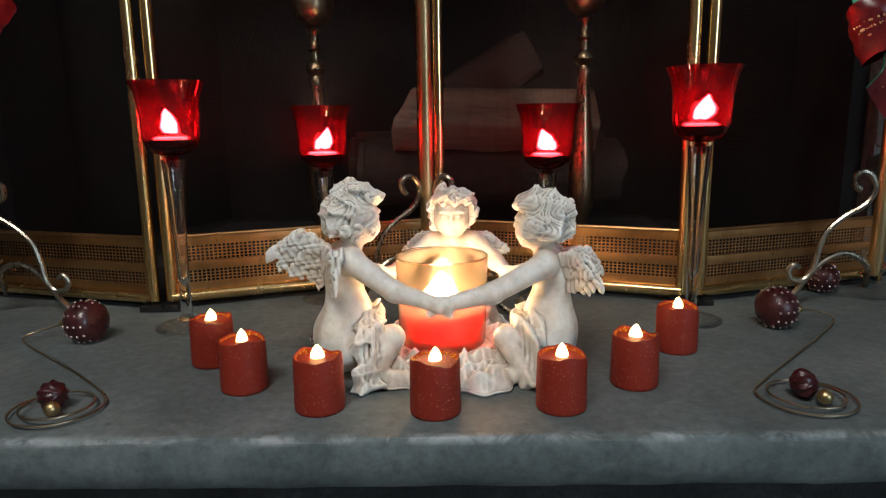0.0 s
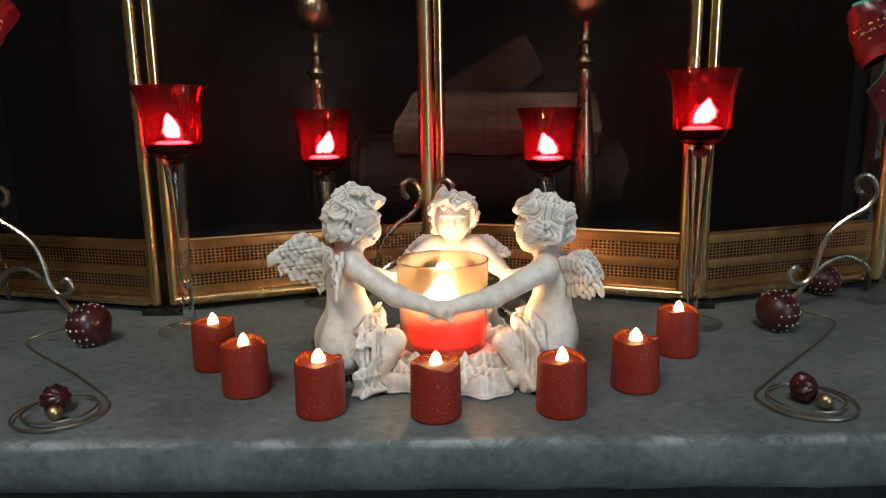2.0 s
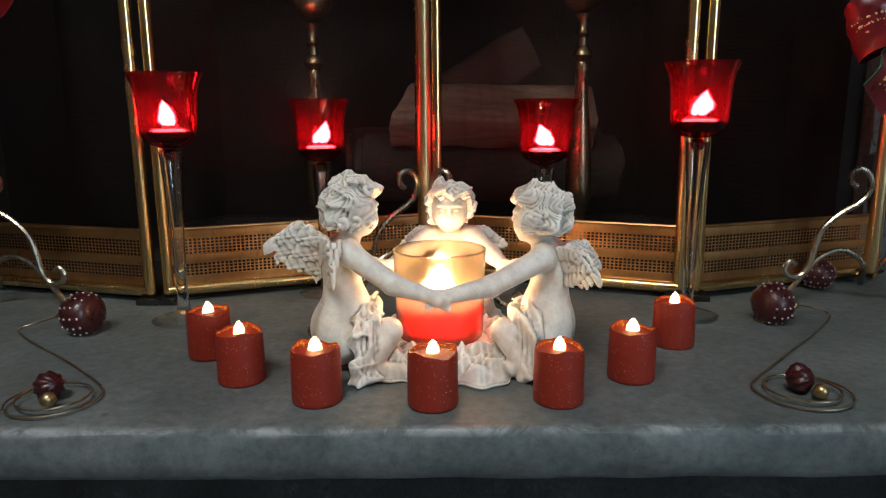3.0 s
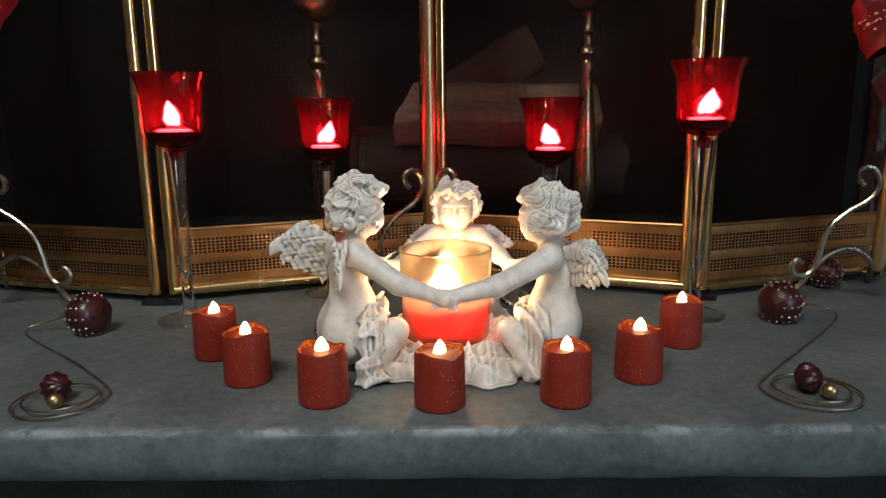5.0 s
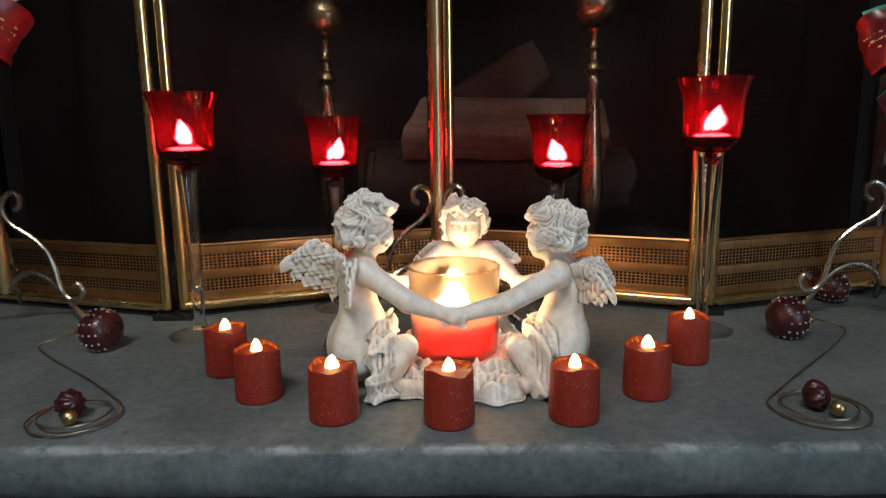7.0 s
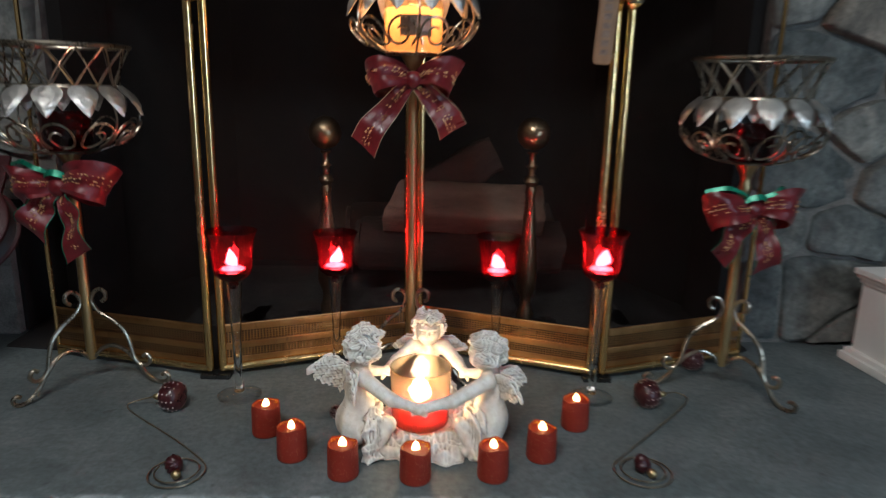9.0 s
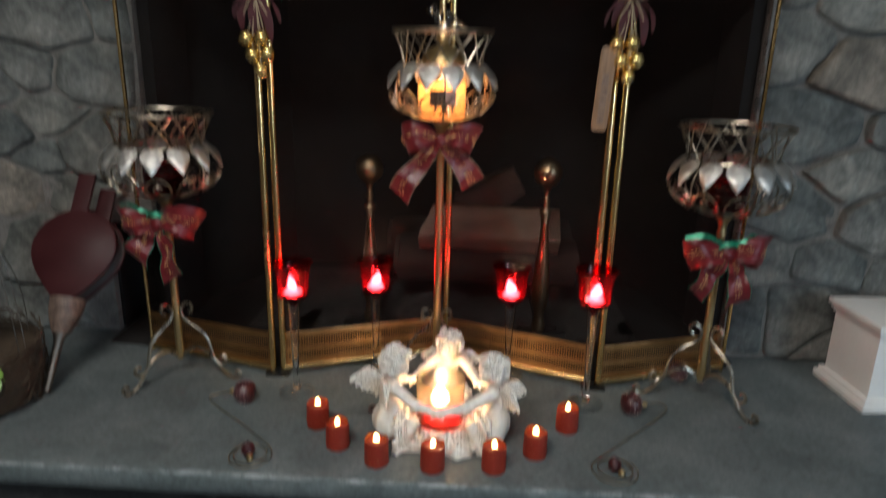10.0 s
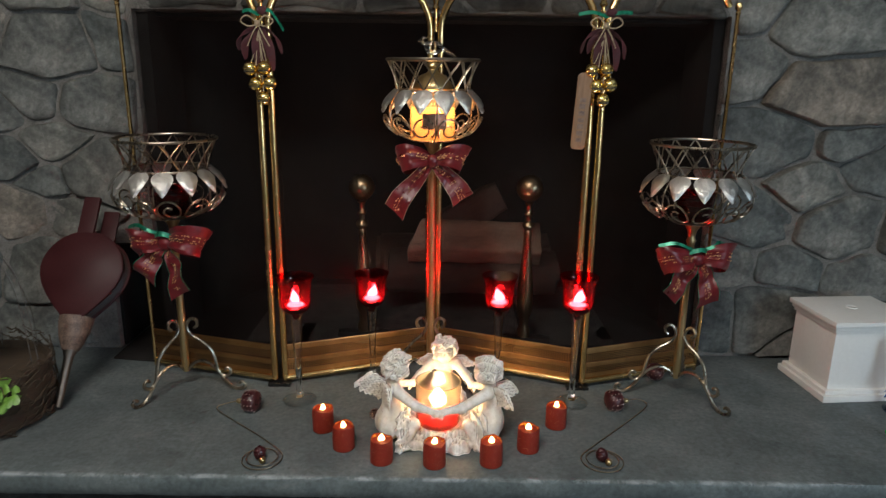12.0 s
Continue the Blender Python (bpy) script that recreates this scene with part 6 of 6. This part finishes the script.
# ---- fieldstones of the chimney wall ----
# centre and half-width of the stones on either side of the opening
LEFT_SEEDS = [(-0.761, 0.776, 0.044), (-0.898, 0.761, 0.080), (-0.911, 0.897, 0.075), (-0.822, 0.633, 0.066), (-0.954, 0.645, 0.052), (-0.915, 0.541, 0.052), (-1.017, 0.496, 0.041), (-0.941, 0.449, 0.047), (-0.811, 0.465, 0.075), (-1.024, 0.356, 0.058), (-0.899, 0.351, 0.055), (-0.800, 0.262, 0.062), (-0.960, 0.224, 0.062), (-1.040, 0.618, 0.041), (-0.749, 0.911, 0.069), (-0.794, 0.090, 0.060)]
RIGHT_SEEDS = [(0.738, 0.739, 0.052), (0.914, 0.835, 0.103), (0.940, 0.677, 0.099), (0.821, 0.556, 0.071), (1.002, 0.549, 0.034), (0.915, 0.447, 0.062), (0.786, 0.374, 0.085), (1.028, 0.349, 0.082), (1.079, 0.498, 0.055), (0.911, 0.240, 0.038), (1.084, 0.232, 0.055), (0.871, 0.115, 0.085), (0.745, 0.113, 0.050), (0.985, 0.050, 0.062), (0.726, 0.882, 0.069), (1.173, 0.057, 0.082)]


def clip(poly, p, q, gain):
    """Keep the side of the polygon that belongs to p rather than to q; gain: by how much p is the larger."""
    nrm, mid, out = (q - p), (p + q) / 2, []
    for i in range(len(poly)):
        a, b = poly[i], poly[(i + 1) % len(poly)]
        da, db = (a - mid) @ nrm - gain, (b - mid) @ nrm - gain
        if da <= 0:
            out.append(a)
        if (da < 0) != (db < 0):
            out.append(a + (b - a) * (da / (da - db)))
    return out


def stones(x0, x1, z0, z1, seeds, rnd, material):
    pts, size_of = [np.array(q[:2]) for q in seeds], [q[2] for q in seeds]
    box_lo, box_hi = (np.array(pts).min(0) - 0.02, np.array(pts).max(0) + 0.02) if pts else (None, None)
    tries = 0
    while tries < 2500:
        tries += 1
        c = np.array((rnd.uniform(x0, x1), rnd.uniform(z0, z1)))
        if box_lo is not None and (c > box_lo).all() and (c < box_hi).all():
            continue
        need = 0.15 if c[1] < 1.15 else 0.22
        if all(math.hypot((c[0] - p[0]) * 0.8, (c[1] - p[1]) * 1.25) > need for p in pts):
            pts.append(c), size_of.append(rnd.uniform(0.05, 0.09))
    flat = np.array((0.80, 1.22))
    for i, p in enumerate(pts):
        poly = [np.array(v) * flat for v in ((x0, z0), (x1, z0), (x1, z1), (x0, z1))]
        for j, q in enumerate(pts):
            if i != j and poly:
                poly = clip(poly, p * flat, q * flat, (size_of[i] ** 2 - size_of[j] ** 2) / 2)
        if len(poly) < 3:
            continue
        poly = [v / flat for v in poly]
        if p[0] < 0 and p[0] > RECESS_L - 0.03 and p[1] < RECESS_TOP:
            continue
        if p[0] < 0 and p[1] < RECESS_TOP:
            poly = [np.array((min(v[0], RECESS_L), v[1])) for v in poly]
        elif x1 == OPEN_L and p[0] > RECESS_L - 0.06:
            poly = [np.array((v[0], max(v[1], RECESS_TOP))) for v in poly]
        c = sum(poly) / len(poly)
        ring = []
        for k in range(len(poly)):
            a, b = poly[k], poly[(k + 1) % len(poly)]
            cnt = max(2, int(np.linalg.norm(b - a) / 0.016))
            ring += [a + (b - a) * m / cnt for m in range(cnt)]
        for _ in range(1):
            ring = [(ring[k - 1] + 2 * ring[k] + ring[(k + 1) % len(ring)]) / 4 for k in range(len(ring))]
        n = len(ring)
        ring = [v + np.array((0.016 * noise.noise((v[0] * 5, v[1] * 5, 3)) + 0.005 * noise.noise((v[0] * 18, v[1] * 18, 8)), 0.018 * noise.noise((v[0] * 5, v[1] * 5, 13)) + 0.006 * noise.noise((v[0] * 18, v[1] * 18, 18)))) for v in ring]
        size = np.mean([np.linalg.norm(v - c) for v in ring])
        lean, tilt_z, seed = rnd.uniform(-0.12, 0.12), rnd.uniform(-0.14, 0.08), rnd.uniform(0, 99)
        proud = rnd.uniform(0.016, 0.028)
        vs, fs = [], []
        gap = 0.0040
        for inset, depth in ((0.0, -0.10), (0.010, 0.50), (0.035, 0.80), (0.075, 0.93), (0.22, 1.0), (0.50, 1.02), (0.80, 1.02)):
            for v in ring:
                d = v - c
                L = np.linalg.norm(d)
                wob_e = 1 + 0.05 * noise.noise((v[0] * 22, v[1] * 22, seed))
                w2 = c + d * max(0, (L - gap) / L) * (1 - inset) * (wob_e if inset < 0.2 else 1)
                rel = w2 - c
                bulge = 0.014 * abs(noise.noise((w2[0] * 7, w2[1] * 7, seed))) + 0.007 * noise.noise((w2[0] * 24, w2[1] * 24, seed + 5)) + 0.003 * noise.noise((w2[0] * 60, w2[1] * 60, seed + 9))
                y = WALL_Y - proud * depth - (rel[0] * lean + rel[1] * tilt_z + bulge) * max(depth, 0)
                vs.append((w2[0] - c[0], y - WALL_Y, w2[1] - c[1]))
        rows = 7
        for r in range(rows - 1):
            fs += [(r * n + k, r * n + (k + 1) % n, (r + 1) * n + (k + 1) % n, (r + 1) * n + k) for k in range(n)]
        fs.append(tuple((rows - 1) * n + k for k in range(n)))
        g = Geo().add(vs, fs)
        ob = new("stone", g.data("stone", material))
        ob.location = (c[0], WALL_Y, c[1])
        ob.parent = wall_north


rnd = random.Random(21)
stones(-2.2, OPEN_L, 0.0, ROOM_TOP, LEFT_SEEDS, rnd, M_STONE)
stones(OPEN_R, 2.2, 0.0, ROOM_TOP, RIGHT_SEEDS, rnd, M_STONE)
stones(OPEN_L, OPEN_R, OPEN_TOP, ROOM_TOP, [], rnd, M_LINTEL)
